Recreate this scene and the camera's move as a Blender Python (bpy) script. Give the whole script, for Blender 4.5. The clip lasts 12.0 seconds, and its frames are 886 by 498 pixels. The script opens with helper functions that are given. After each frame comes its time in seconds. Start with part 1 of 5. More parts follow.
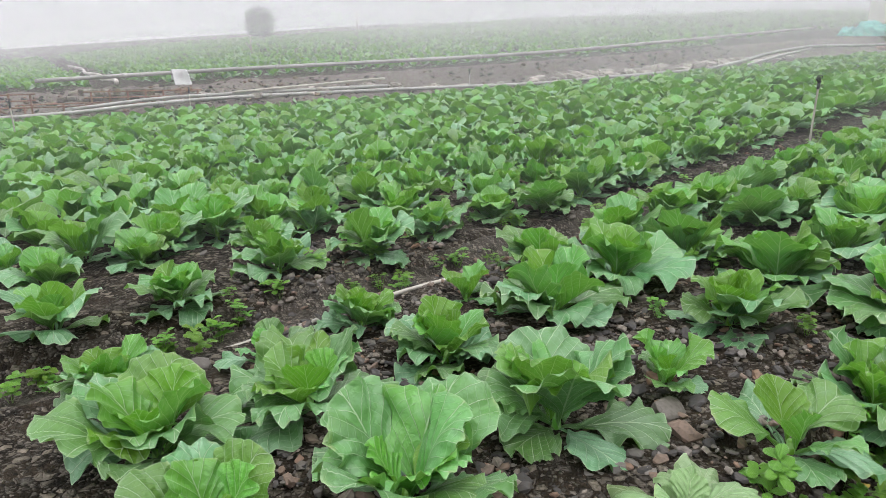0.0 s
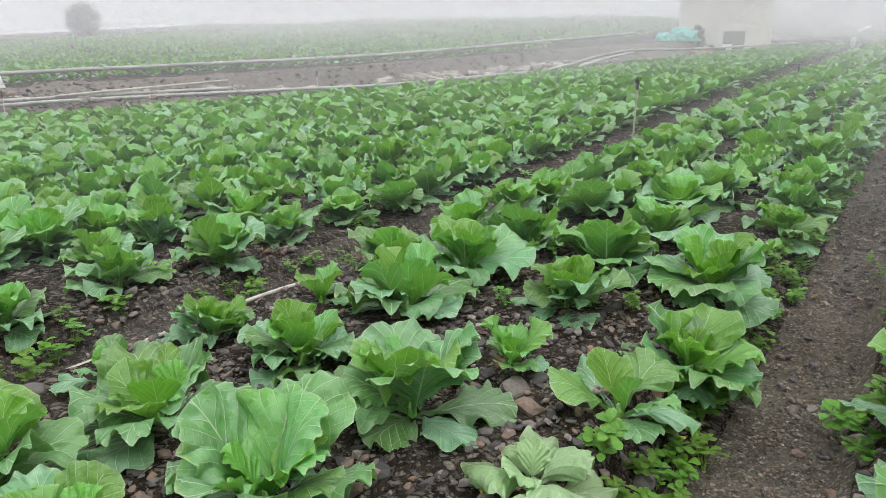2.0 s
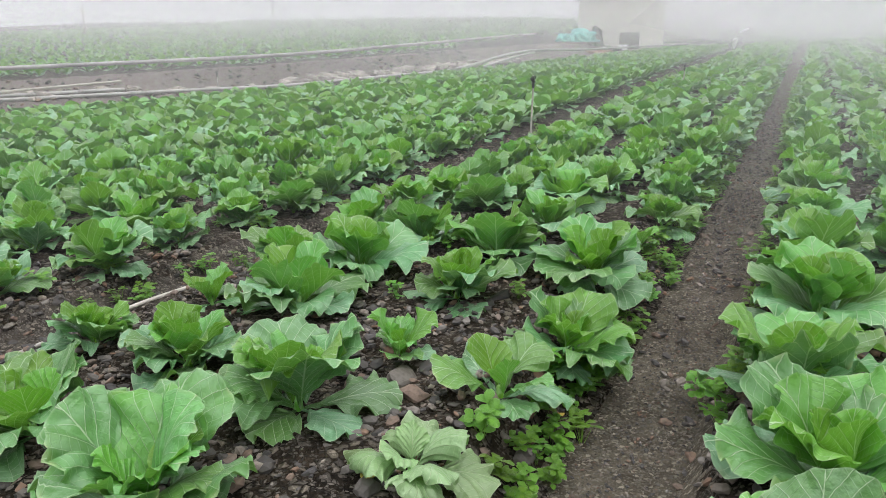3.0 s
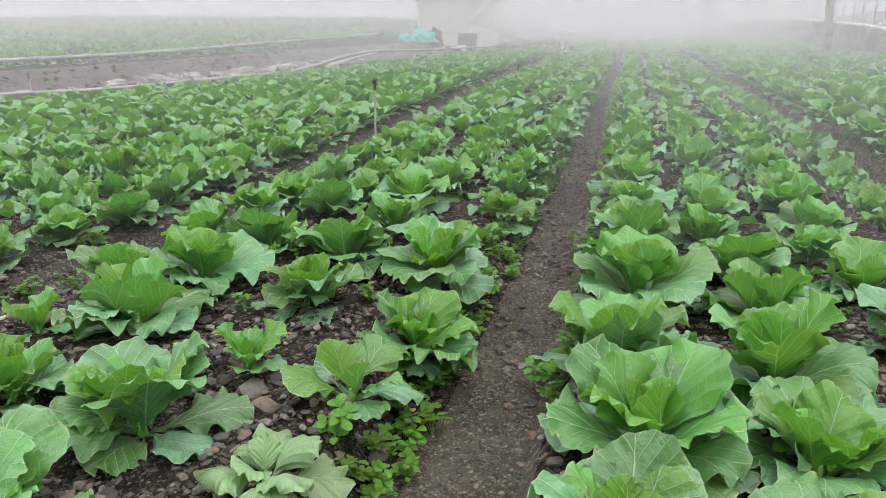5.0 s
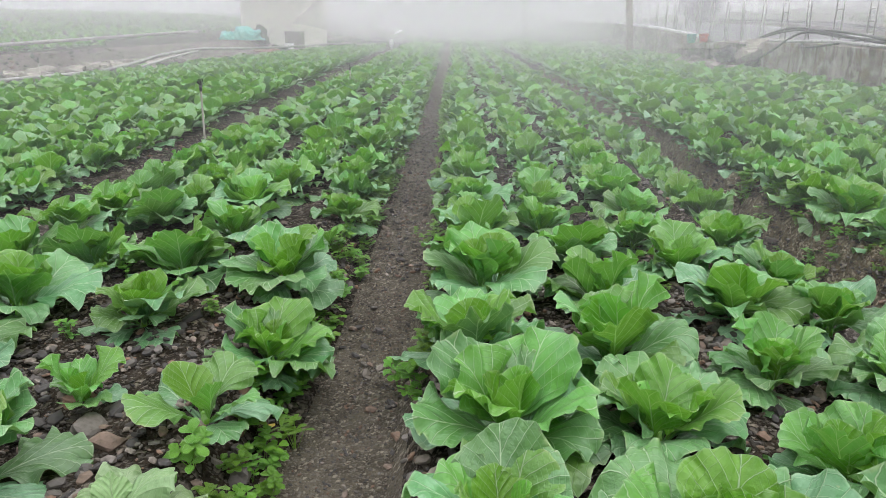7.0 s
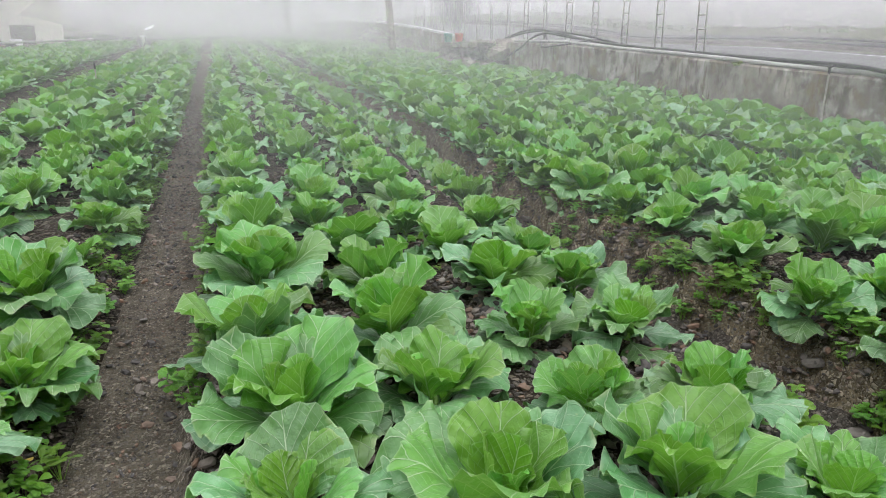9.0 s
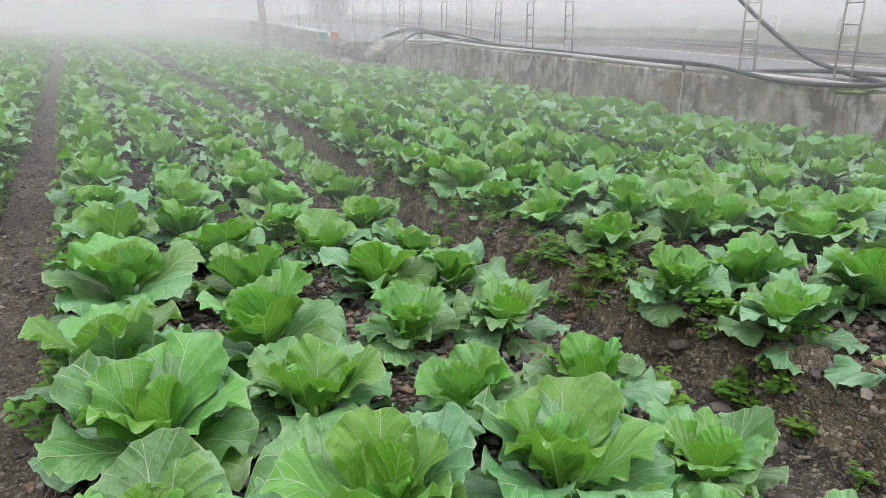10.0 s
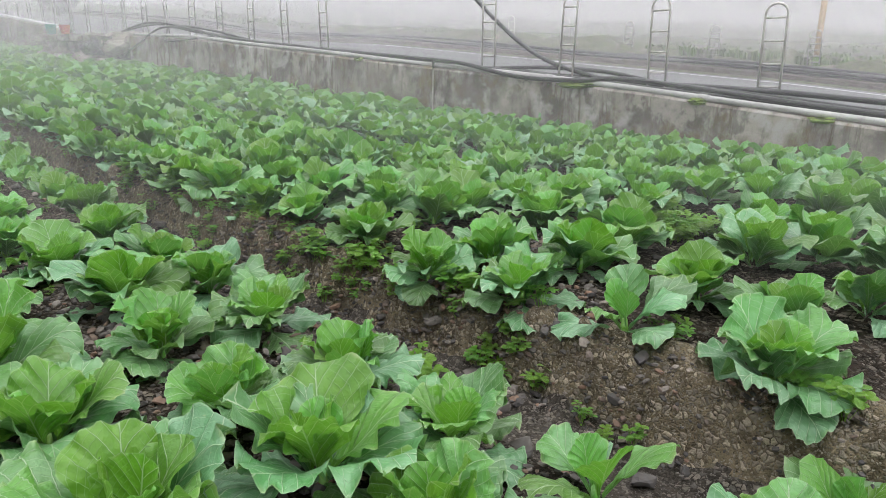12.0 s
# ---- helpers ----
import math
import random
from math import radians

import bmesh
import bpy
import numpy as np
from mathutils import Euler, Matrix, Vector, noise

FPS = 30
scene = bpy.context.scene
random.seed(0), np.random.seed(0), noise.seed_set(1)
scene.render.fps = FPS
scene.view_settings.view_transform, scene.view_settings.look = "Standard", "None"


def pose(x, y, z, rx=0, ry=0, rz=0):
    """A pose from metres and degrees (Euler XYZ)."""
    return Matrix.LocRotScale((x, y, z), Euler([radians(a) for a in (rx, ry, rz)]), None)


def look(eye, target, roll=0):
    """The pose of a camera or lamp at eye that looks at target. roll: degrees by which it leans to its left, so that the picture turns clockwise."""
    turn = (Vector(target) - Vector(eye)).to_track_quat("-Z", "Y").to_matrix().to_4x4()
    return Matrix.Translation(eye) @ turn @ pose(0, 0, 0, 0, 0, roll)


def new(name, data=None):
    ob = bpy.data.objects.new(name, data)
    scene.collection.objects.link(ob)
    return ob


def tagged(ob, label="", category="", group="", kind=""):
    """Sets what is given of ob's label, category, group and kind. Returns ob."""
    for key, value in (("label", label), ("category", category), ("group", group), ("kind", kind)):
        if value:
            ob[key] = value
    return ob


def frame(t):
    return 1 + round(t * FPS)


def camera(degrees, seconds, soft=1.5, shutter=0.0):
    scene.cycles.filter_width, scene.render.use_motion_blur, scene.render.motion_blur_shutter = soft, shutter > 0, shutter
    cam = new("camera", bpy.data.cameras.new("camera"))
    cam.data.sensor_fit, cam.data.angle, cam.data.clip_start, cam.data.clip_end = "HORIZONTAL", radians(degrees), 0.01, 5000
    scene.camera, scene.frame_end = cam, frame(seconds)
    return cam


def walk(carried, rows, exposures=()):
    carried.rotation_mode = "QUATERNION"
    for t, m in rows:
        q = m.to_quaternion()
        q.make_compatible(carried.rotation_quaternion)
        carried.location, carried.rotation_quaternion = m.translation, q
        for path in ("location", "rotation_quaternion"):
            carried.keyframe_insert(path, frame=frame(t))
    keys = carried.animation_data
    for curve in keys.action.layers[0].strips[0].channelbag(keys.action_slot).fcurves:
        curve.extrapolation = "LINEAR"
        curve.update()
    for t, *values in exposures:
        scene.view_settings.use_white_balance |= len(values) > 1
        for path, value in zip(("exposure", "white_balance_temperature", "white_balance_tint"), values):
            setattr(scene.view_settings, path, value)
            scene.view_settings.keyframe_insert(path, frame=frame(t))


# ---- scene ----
# ---------------------------------------------------------------- camera
cam = camera(66.6, 12.0, soft=0.55)
PATH = [
    (0.0, -0.264, 0.072, 1.305, 47.35, -15.45, -0.02),
    (0.5, -0.273, 0.070, 1.304, 44.60, -15.40, 0.08),
    (1.0, -0.265, 0.053, 1.309, 41.64, -15.35, 0.08),
    (1.5, -0.251, 0.046, 1.317, 38.48, -15.32, 0.10),
    (2.0, -0.197, 0.042, 1.313, 34.93, -15.32, 0.11),
    (2.5, -0.121, 0.052, 1.307, 31.14, -15.30, 0.08),
    (3.0, -0.065, 0.048, 1.305, 27.53, -15.30, 0.04),
    (5.0, -0.003, 0.003, 1.345, 14.82, -15.36, -0.05),
    (5.5, 0.000, 0.000, 1.357, 11.57, -15.42, -0.06),
    (6.0, -0.003, 0.008, 1.355, 8.31, -15.43, -0.08),
    (6.5, -0.036, 0.003, 1.351, 4.88, -15.45, -0.04),
    (7.0, -0.042, 0.012, 1.356, 0.94, -15.49, -0.07),
    (9.0, -0.008, -0.069, 1.341, -17.89, -15.63, -0.07),
    (9.5, 0.002, -0.059, 1.335, -22.88, -15.67, -0.10),
    (10.0, 0.047, -0.044, 1.339, -27.75, -15.70, -0.10),
    (10.5, 0.039, -0.056, 1.327, -32.67, -15.73, -0.05),
    (11.0, 0.044, -0.098, 1.327, -37.61, -15.80, 0.03),
    (11.5, 0.068, -0.134, 1.327, -42.50, -15.85, 0.15),
    (12.0, 0.097, -0.152, 1.327, -47.03, -15.89, 0.20),
]


def aim(x, y, z, yaw, pitch, roll):
    return pose(x, y, z, 0, 0, yaw) @ pose(0, 0, 0, 90 + pitch) @ pose(0, 0, 0, 0, 0, roll)


walk(cam, [(t, aim(*row)) for t, *row in PATH])

# ---------------------------------------------------------------- light
scene.cycles.transparent_max_bounces = 32
SUN_HEIGHT, SUN_TURN = radians(58), radians(80)
world = bpy.data.worlds.new("overcast_world")
scene.world = world
world.use_nodes = True
wn, wl = world.node_tree.nodes, world.node_tree.links
sky = wn.new("ShaderNodeTexSky")
sky.sky_type, sky.sun_disc = "NISHITA", False
sky.sun_elevation, sky.sun_rotation, sky.altitude = SUN_HEIGHT, SUN_TURN, 2000
# thin cloud lets a little of the sky's own light through
cloud = wn.new("ShaderNodeTexCoord")
split = wn.new("ShaderNodeSeparateXYZ")
ramp = wn.new("ShaderNodeMapRange")
ramp.inputs["From Min"].default_value, ramp.inputs["From Max"].default_value = 0.22, 0.95
ramp.inputs["To Min"].default_value, ramp.inputs["To Max"].default_value = 0.7, 3.1
tint = wn.new("ShaderNodeVectorMath")
tint.operation = "SCALE"
tint.inputs[0].default_value = (0.998, 0.996, 1.02)
mixed = wn.new("ShaderNodeAddShader")
back = wn["Background"]
back.inputs["Strength"].default_value = 0.03
over = wn.new("ShaderNodeBackground")
wl.new(sky.outputs[0], back.inputs["Color"])
wl.new(cloud.outputs["Generated"], split.inputs[0])
wl.new(split.outputs["Z"], ramp.inputs["Value"])
wl.new(ramp.outputs[0], tint.inputs["Scale"])
wl.new(tint.outputs[0], over.inputs["Color"])
wl.new(back.outputs[0], mixed.inputs[0])
wl.new(over.outputs[0], mixed.inputs[1])
wl.new(mixed.outputs[0], wn["World Output"].inputs["Surface"])

sun = new("sun", bpy.data.lights.new("sun", "SUN"))
sun.data.energy, sun.data.angle, sun.data.color = 0.8, radians(40), (1.0, 0.97, 0.92)
sun.matrix_world = look((0, 0, 20), (
    -20 * math.sin(SUN_TURN) * math.cos(SUN_HEIGHT),
    -20 * math.cos(SUN_TURN) * math.cos(SUN_HEIGHT),
    20 - 20 * math.sin(SUN_HEIGHT)))


# ---------------------------------------------------------------- materials
class Nodes:
    """Short hand for node materials."""

    def __init__(self, name):
        self.mat = bpy.data.materials.new(name)
        self.mat.use_nodes = True
        self.tree = self.mat.node_tree
        self.bsdf = self.tree.nodes["Principled BSDF"]
        self.out = self.tree.nodes["Material Output"]

    def add(self, kind, operation="", use_clamp=False, data_type="", blend_type="", interpolation_type="", feature="", uv_map="", attribute_name=""):
        node = self.tree.nodes.new("ShaderNode" + kind)
        if operation:
            node.operation = operation
        if use_clamp:
            node.use_clamp = True
        if data_type:
            node.data_type = data_type
        if blend_type:
            node.blend_type = blend_type
        if interpolation_type:
            node.interpolation_type = interpolation_type
        if feature:
            node.feature = feature
        if uv_map:
            node.uv_map = uv_map
        if attribute_name:
            node.attribute_name = attribute_name
        return node

    def put(self, socket, value):
        if hasattr(value, "is_output"):
            self.tree.links.new(value, socket)
        elif isinstance(value, (tuple, list)) and len(value) == 3 and socket.type == "RGBA":
            socket.default_value = (*value, 1)
        else:
            socket.default_value = value

    def math(self, op, a, b=0.0, c=0.0, clamp=False):
        node = self.add("Math", operation=op, use_clamp=clamp)
        for socket, value in zip(node.inputs, (a, b, c)):
            self.put(socket, value)
        return node.outputs[0]

    def mix(self, fac, a, b, blend="MIX"):
        node = self.add("Mix", data_type="RGBA", blend_type=blend)
        self.put(node.inputs["Factor"], fac)
        self.put(node.inputs["A"], a)
        self.put(node.inputs["B"], b)
        return node.outputs["Result"]

    def smooth(self, value, low, high, a=0.0, b=1.0):
        node = self.add("MapRange", interpolation_type="SMOOTHSTEP")
        for socket, v in zip(node.inputs, (value, low, high, a, b)):
            self.put(socket, v)
        return node.outputs[0]

    def place(self, kind="Object"):
        return self.add("TexCoord").outputs[kind]

    def spot(self):
        return self.add("NewGeometry").outputs["Position"]

    def noise(self, vec, scale, detail=4.0, rough=0.55):
        node = self.add("TexNoise")
        self.put(node.inputs["Vector"], vec)
        for key, v in (("Scale", scale), ("Detail", detail), ("Roughness", rough)):
            node.inputs[key].default_value = v
        return node.outputs["Fac"]

    def cells(self, vec, scale, feature="F1", out="Distance", jitter=1.0):
        node = self.add("TexVoronoi", feature=feature)
        self.put(node.inputs["Vector"], vec)
        node.inputs["Scale"].default_value = scale
        node.inputs["Randomness"].default_value = jitter
        return node.outputs[out]

    def chance(self):
        return self.add("ObjectInfo").outputs["Random"]

    def island(self):
        return self.add("NewGeometry").outputs["Random Per Island"]

    def bump(self, height, strength, distance, under=None):
        node = self.add("Bump")
        node.inputs["Strength"].default_value, node.inputs["Distance"].default_value = strength, distance
        self.put(node.inputs["Height"], height)
        if under is not None:
            self.put(node.inputs["Normal"], under)
        return node.outputs[0]

    def finish(self, color, rough=0.7, normal=None, metal=0.0, spec=0.5):
        self.put(self.bsdf.inputs["Base Color"], color)
        self.put(self.bsdf.inputs["Roughness"], rough)
        self.put(self.bsdf.inputs["Metallic"], metal)
        self.put(self.bsdf.inputs["Specular IOR Level"], spec)
        if normal is not None:
            self.put(self.bsdf.inputs["Normal"], normal)
        return self.mat


def leaf_material(name, young, old, vein, waxy):
    n = Nodes(name)
    uv = n.add("UVMap", uv_map="leaf").outputs[0]
    sep = n.add("SeparateXYZ")
    n.put(sep.inputs[0], uv)
    u, v = sep.outputs["X"], sep.outputs["Y"]
    across = n.math("ABSOLUTE", n.math("SUBTRACT", n.math("MULTIPLY", u, 2.0), 1.0))
    luck = n.math("FRACT", n.math("ADD", n.island(), n.chance()))
    age = n.math("ADD", n.add("Attribute", attribute_name="age").outputs["Fac"], n.math("MULTIPLY_ADD", luck, 0.5, -0.25), clamp=True)
    spot = n.place("Object")
    wobble = n.math("MULTIPLY", n.math("SUBTRACT", n.noise(spot, 26.0, 2.0), 0.5), 0.09)
    # midrib narrows to the tip; side ribs leave it in turn, left and right, and fork towards the rim
    rib = n.smooth(n.math("SUBTRACT", across, n.math("MULTIPLY", wobble, 0.3)),
                   n.math("MULTIPLY_ADD", v, -0.046, 0.055), n.math("MULTIPLY_ADD", v, -0.012, 0.014))
    half = n.math("MULTIPLY", n.math("GREATER_THAN", u, 0.5), 0.45)
    ladder = n.math("ADD", n.math("SUBTRACT", n.math("MULTIPLY", v, 5.2), n.math("MULTIPLY", n.math("POWER", across, 0.8), 3.2)),
                    n.math("MULTIPLY_ADD", wobble, 2.6, half))
    wave = n.math("ABSOLUTE", n.math("SUBTRACT", n.math("FRACT", ladder), 0.5))
    side = n.math("MULTIPLY", n.smooth(wave, n.math("MULTIPLY_ADD", across, -0.04, 0.065), 0.008), n.smooth(across, 1.0, 0.5, 0.35, 1.0))
    twig = n.math("ADD", n.math("ADD", n.math("MULTIPLY", v, 8.0), n.math("MULTIPLY", across, 6.5)), n.math("MULTIPLY_ADD", wobble, 5.0, half))
    fork = n.math("MULTIPLY", n.smooth(n.math("ABSOLUTE", n.math("SUBTRACT", n.math("FRACT", twig), 0.5)), 0.06, 0.01), n.smooth(across, 0.1, 0.4, 0.0, 0.4))
    side = n.math("MAXIMUM", side, fork)
    net = n.smooth(n.cells(spot, 55.0, "DISTANCE_TO_EDGE"), 0.1, 0.0)
    veins = n.math("MAXIMUM", rib, n.math("MAXIMUM", side, n.math("MULTIPLY", net, 0.04)))
    blotch = n.noise(spot, 9.0, 4.0, 0.65)
    base = n.mix(age, young, old)
    base = n.mix(n.smooth(blotch, 0.36, 0.68, 0.05, 0.75), base, n.mix(age, (young[0] * 0.62, young[1] * 0.78, young[2] * 0.6), waxy))
    hue = n.add("HueSaturation")
    n.put(hue.inputs["Color"], base)
    n.put(hue.inputs["Value"], n.math("MULTIPLY_ADD", luck, 0.5, 0.56))
    n.put(hue.inputs["Hue"], n.math("MULTIPLY_ADD", luck, 0.03, 0.483))
    color = n.mix(n.math("MULTIPLY", veins, 0.6), hue.outputs[0], vein)
    # a pale dry rim here and there
    margin = n.add("Attribute", attribute_name="rim").outputs["Fac"]
    rim = n.math("MULTIPLY", n.smooth(margin, 0.9, 1.0), n.smooth(n.noise(spot, 14.0), 0.5, 0.7))
    color = n.mix(n.math("MULTIPLY", rim, 0.4), color, (0.42, 0.45, 0.2))
    # pale edge all round, with the rim's highlights put into its colour
    color = n.mix(n.smooth(margin, 0.96, 1.0, 0.0, 0.28), color, (0.42, 0.54, 0.34))
    # small holes' scars and dust
    color = n.mix(n.smooth(n.noise(spot, 60.0, 2.0), 0.72, 0.78, 0.0, 0.5), color, (0.3, 0.32, 0.16))
    puff = n.math("MULTIPLY", n.smooth(wave, 0.0, 0.4), n.smooth(across, 0.03, 0.3))
    height = n.math("ADD", n.math("ADD", n.math("MULTIPLY", veins, -0.5), n.math("MULTIPLY", puff, 0.3)), n.math("MULTIPLY", n.noise(spot, 38.0, 3.0), 1.1))
    normal = n.bump(height, 0.7, 0.009)
    n.finish(color, n.math("MULTIPLY_ADD", n.noise(spot, 30.0), 0.3, 0.22), normal, spec=0.55)
    # bloom of wax on the blade
    n.bsdf.inputs["Sheen Weight"].default_value = 0.03
    n.bsdf.inputs["Sheen Roughness"].default_value = 0.4
    thin = n.add("BsdfTranslucent")
    n.put(thin.inputs["Color"], n.mix(0.7, color, (0.26, 0.62, 0.06)))
    blend = n.add("MixShader")
    n.put(blend.inputs[0], n.math("MULTIPLY_ADD", age, -0.2, 0.31))
    n.tree.links.new(n.bsdf.outputs[0], blend.inputs[1])
    n.tree.links.new(thin.outputs[0], blend.inputs[2])
    n.tree.links.new(blend.outputs[0], n.out.inputs["Surface"])
    return n.mat


def soil_material(name, dark, light, pebble, stone_scale, amount):
    n = Nodes(name)
    spot = n.spot()
    broad = n.noise(spot, 1.3, 5.0, 0.6)
    fine = n.noise(spot, 22.0, 6.0, 0.65)
    clods = n.math("ADD", n.math("MULTIPLY", n.noise(spot, 7.0, 5.0, 0.65), 0.7), n.math("MULTIPLY", broad, 0.3))
    color = n.mix(n.smooth(clods, 0.38, 0.62), dark, light)
    color = n.mix(n.smooth(fine, 0.4, 0.75, 0.0, 0.55), color, (light[0] * 1.5, light[1] * 1.45, light[2] * 1.4))
    warp = n.add("VectorMath", operation="ADD")
    n.put(warp.inputs[0], spot)
    swirl = n.add("TexNoise")
    swirl.inputs["Scale"].default_value = stone_scale * 0.7
    n.put(swirl.inputs["Vector"], spot)
    shift = n.add("VectorMath", operation="SCALE")
    n.put(shift.inputs[0], swirl.outputs["Color"])
    shift.inputs["Scale"].default_value = 0.9 / stone_scale
    n.put(warp.inputs[1], shift.outputs[0])
    chips = n.cells(warp.outputs[0], stone_scale, "DISTANCE_TO_EDGE")
    grit = n.cells(warp.outputs[0], stone_scale * 2.7, "DISTANCE_TO_EDGE")
    tone = n.add("SeparateXYZ")
    n.put(tone.inputs[0], n.cells(warp.outputs[0], stone_scale, out="Color"))
    has = n.math("MULTIPLY", n.smooth(tone.outputs["X"], 1 - amount, 1 - amount + 0.02), n.smooth(chips, 0.05, 0.12))
    tiny = n.add("SeparateXYZ")
    n.put(tiny.inputs[0], n.cells(warp.outputs[0], stone_scale * 2.7, out="Color"))
    color = n.mix(n.math("MULTIPLY", n.smooth(grit, 0.04, 0.12), n.smooth(tiny.outputs["X"], 0.45, 0.5)), color, n.mix(tiny.outputs["Y"], dark, pebble))
    gray = n.mix(tone.outputs["Y"], (pebble[0] * 0.55, pebble[1] * 0.55, pebble[2] * 0.57), (pebble[0] * 1.45, pebble[1] * 1.4, pebble[2] * 1.3))
    color = n.mix(has, color, gray)
    height = n.math("ADD", n.math("MULTIPLY", n.smooth(chips, 0.0, 0.25), n.math("MULTIPLY_ADD", has, 0.9, 0.3)),
                    n.math("ADD", n.math("MULTIPLY", n.smooth(grit, 0.0, 0.25), 0.45), n.math("MULTIPLY", fine, 0.6)))
    normal = n.bump(height, 1.0, 0.016)
    damp = n.smooth(n.noise(spot, 3.1, 3.0), 0.4, 0.65, 0.75, 0.95)
    return n.finish(color, damp, normal, spec=0.12)


def plain(name, color, rough=0.6, scale=18.0, spread=0.25, metal=0.0, depth=0.002, vary=0.2, dirt=None):
    """A worn solid surface: two scales of tone, fine relief, some dirt."""
    n = Nodes(name)
    spot = n.place("Object")
    broad, fine = n.noise(spot, scale * 0.15, 4.0), n.noise(spot, scale, 5.0)
    dim = tuple(c * (1 - spread) for c in color)
    lit = tuple(min(1.0, c * (1 + spread)) for c in color)
    tone = n.mix(n.smooth(broad, 0.3, 0.7), dim, lit)
    tone = n.mix(n.smooth(fine, 0.45, 0.8, 0.0, 0.5), tone, dirt or tuple(c * 0.6 for c in color))
    hue = n.add("HueSaturation")
    n.put(hue.inputs["Color"], tone)
    n.put(hue.inputs["Value"], n.math("MULTIPLY_ADD", n.chance(), vary, 1 - vary / 2))
    return n.finish(hue.outputs[0], n.math("MULTIPLY_ADD", fine, 0.3, rough - 0.15), n.bump(fine, 0.5, depth), metal)


def stone_material(name):
    n = Nodes(name)
    spot = n.spot()
    chance = n.math("FRACT", n.math("ADD", n.island(), n.chance()))
    tone = n.add("ValToRGB")
    tone.color_ramp.elements[0].color, tone.color_ramp.elements[0].position = (0.05, 0.048, 0.049, 1), 0.0
    tone.color_ramp.elements[1].color, tone.color_ramp.elements[1].position = (0.27, 0.23, 0.19, 1), 1.0
    for at, col in ((0.3, (0.08, 0.075, 0.072, 1)), (0.55, (0.14, 0.127, 0.112, 1)), (0.7, (0.2, 0.12, 0.08, 1)), (0.85, (0.17, 0.158, 0.146, 1))):
        tone.color_ramp.elements.new(at).color = col
    n.put(tone.inputs[0], chance)
    grain = n.noise(spot, 60.0, 5.0)
    color = n.mix(n.smooth(grain, 0.35, 0.75, 0.0, 0.6), tone.outputs[0], (0.07, 0.058, 0.046))
    return n.finish(color, 0.72, n.bump(grain, 0.6, 0.004), spec=0.2)


def concrete_material():
    """Old cast wall: streaks down from the top, patches of algae, pits."""
    n = Nodes("old_concrete")
    spot = n.spot()
    stretch = n.add("Mapping")
    stretch.inputs["Scale"].default_value = (1.0, 1.0, 0.65)
    n.put(stretch.inputs["Vector"], spot)
    streak = n.noise(stretch.outputs[0], 4.5, 6.0, 0.7)
    broad, fine = n.noise(spot, 1.1, 6.0, 0.65), n.noise(spot, 16.0, 6.0, 0.7)
    color = n.mix(n.smooth(broad, 0.35, 0.65), (0.17, 0.15, 0.128), (0.36, 0.325, 0.29))
    # long runs of dirt, thin and broad
    runs = n.add("Mapping")
    runs.inputs["Scale"].default_value = (1.0, 1.0, 0.12)
    n.put(runs.inputs["Vector"], spot)
    thin, wide = n.noise(runs.outputs[0], 9.0, 5.0, 0.7), n.noise(runs.outputs[0], 2.2, 4.0, 0.6)
    dark = n.math("MULTIPLY", n.smooth(streak, 0.44, 0.58), n.smooth(n.noise(spot, 0.9, 4.0), 0.38, 0.55, 0.3, 0.95))
    color = n.mix(dark, color, (0.07, 0.058, 0.047))
    color = n.mix(n.smooth(n.noise(spot, 3.3, 5.0), 0.53, 0.66, 0.0, 0.7), color, (0.42, 0.405, 0.38))
    color = n.mix(n.math("MULTIPLY", n.smooth(thin, 0.5, 0.62), n.smooth(wide, 0.42, 0.56)), color, (0.085, 0.066, 0.042))
    color = n.mix(n.smooth(n.noise(spot, 1.7, 5.0, 0.65), 0.52, 0.66, 0.0, 0.75), color, (0.15, 0.115, 0.06))
    color = n.mix(n.smooth(fine, 0.5, 0.75, 0.0, 0.55), color, (0.13, 0.115, 0.1))
    return n.finish(color, 0.9, n.bump(fine, 0.7, 0.01), spec=0.2)


def asphalt_material():
    n = Nodes("wet_asphalt")
    spot = n.spot()
    color = n.mix(n.smooth(n.noise(spot, 0.7, 5.0), 0.3, 0.7), (0.085, 0.085, 0.088), (0.13, 0.13, 0.134))
    grit = n.cells(spot, 90.0)
    color = n.mix(n.smooth(grit, 0.3, 0.6, 0.0, 0.4), color, (0.16, 0.16, 0.16))
    return n.finish(color, 0.55, n.bump(grit, 0.5, 0.004), spec=0.4)


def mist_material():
    """For see-through sheets that stand in for fog: sky light scatters forward and back."""
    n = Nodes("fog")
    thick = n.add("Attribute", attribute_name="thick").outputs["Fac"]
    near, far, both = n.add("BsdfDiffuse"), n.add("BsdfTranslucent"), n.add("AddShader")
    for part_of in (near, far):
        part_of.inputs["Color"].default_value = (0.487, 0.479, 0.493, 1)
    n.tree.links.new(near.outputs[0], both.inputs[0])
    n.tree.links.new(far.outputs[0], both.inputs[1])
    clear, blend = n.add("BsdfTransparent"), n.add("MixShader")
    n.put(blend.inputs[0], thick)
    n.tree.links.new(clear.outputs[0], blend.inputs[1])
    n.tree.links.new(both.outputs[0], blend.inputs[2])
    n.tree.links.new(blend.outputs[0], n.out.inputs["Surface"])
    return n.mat


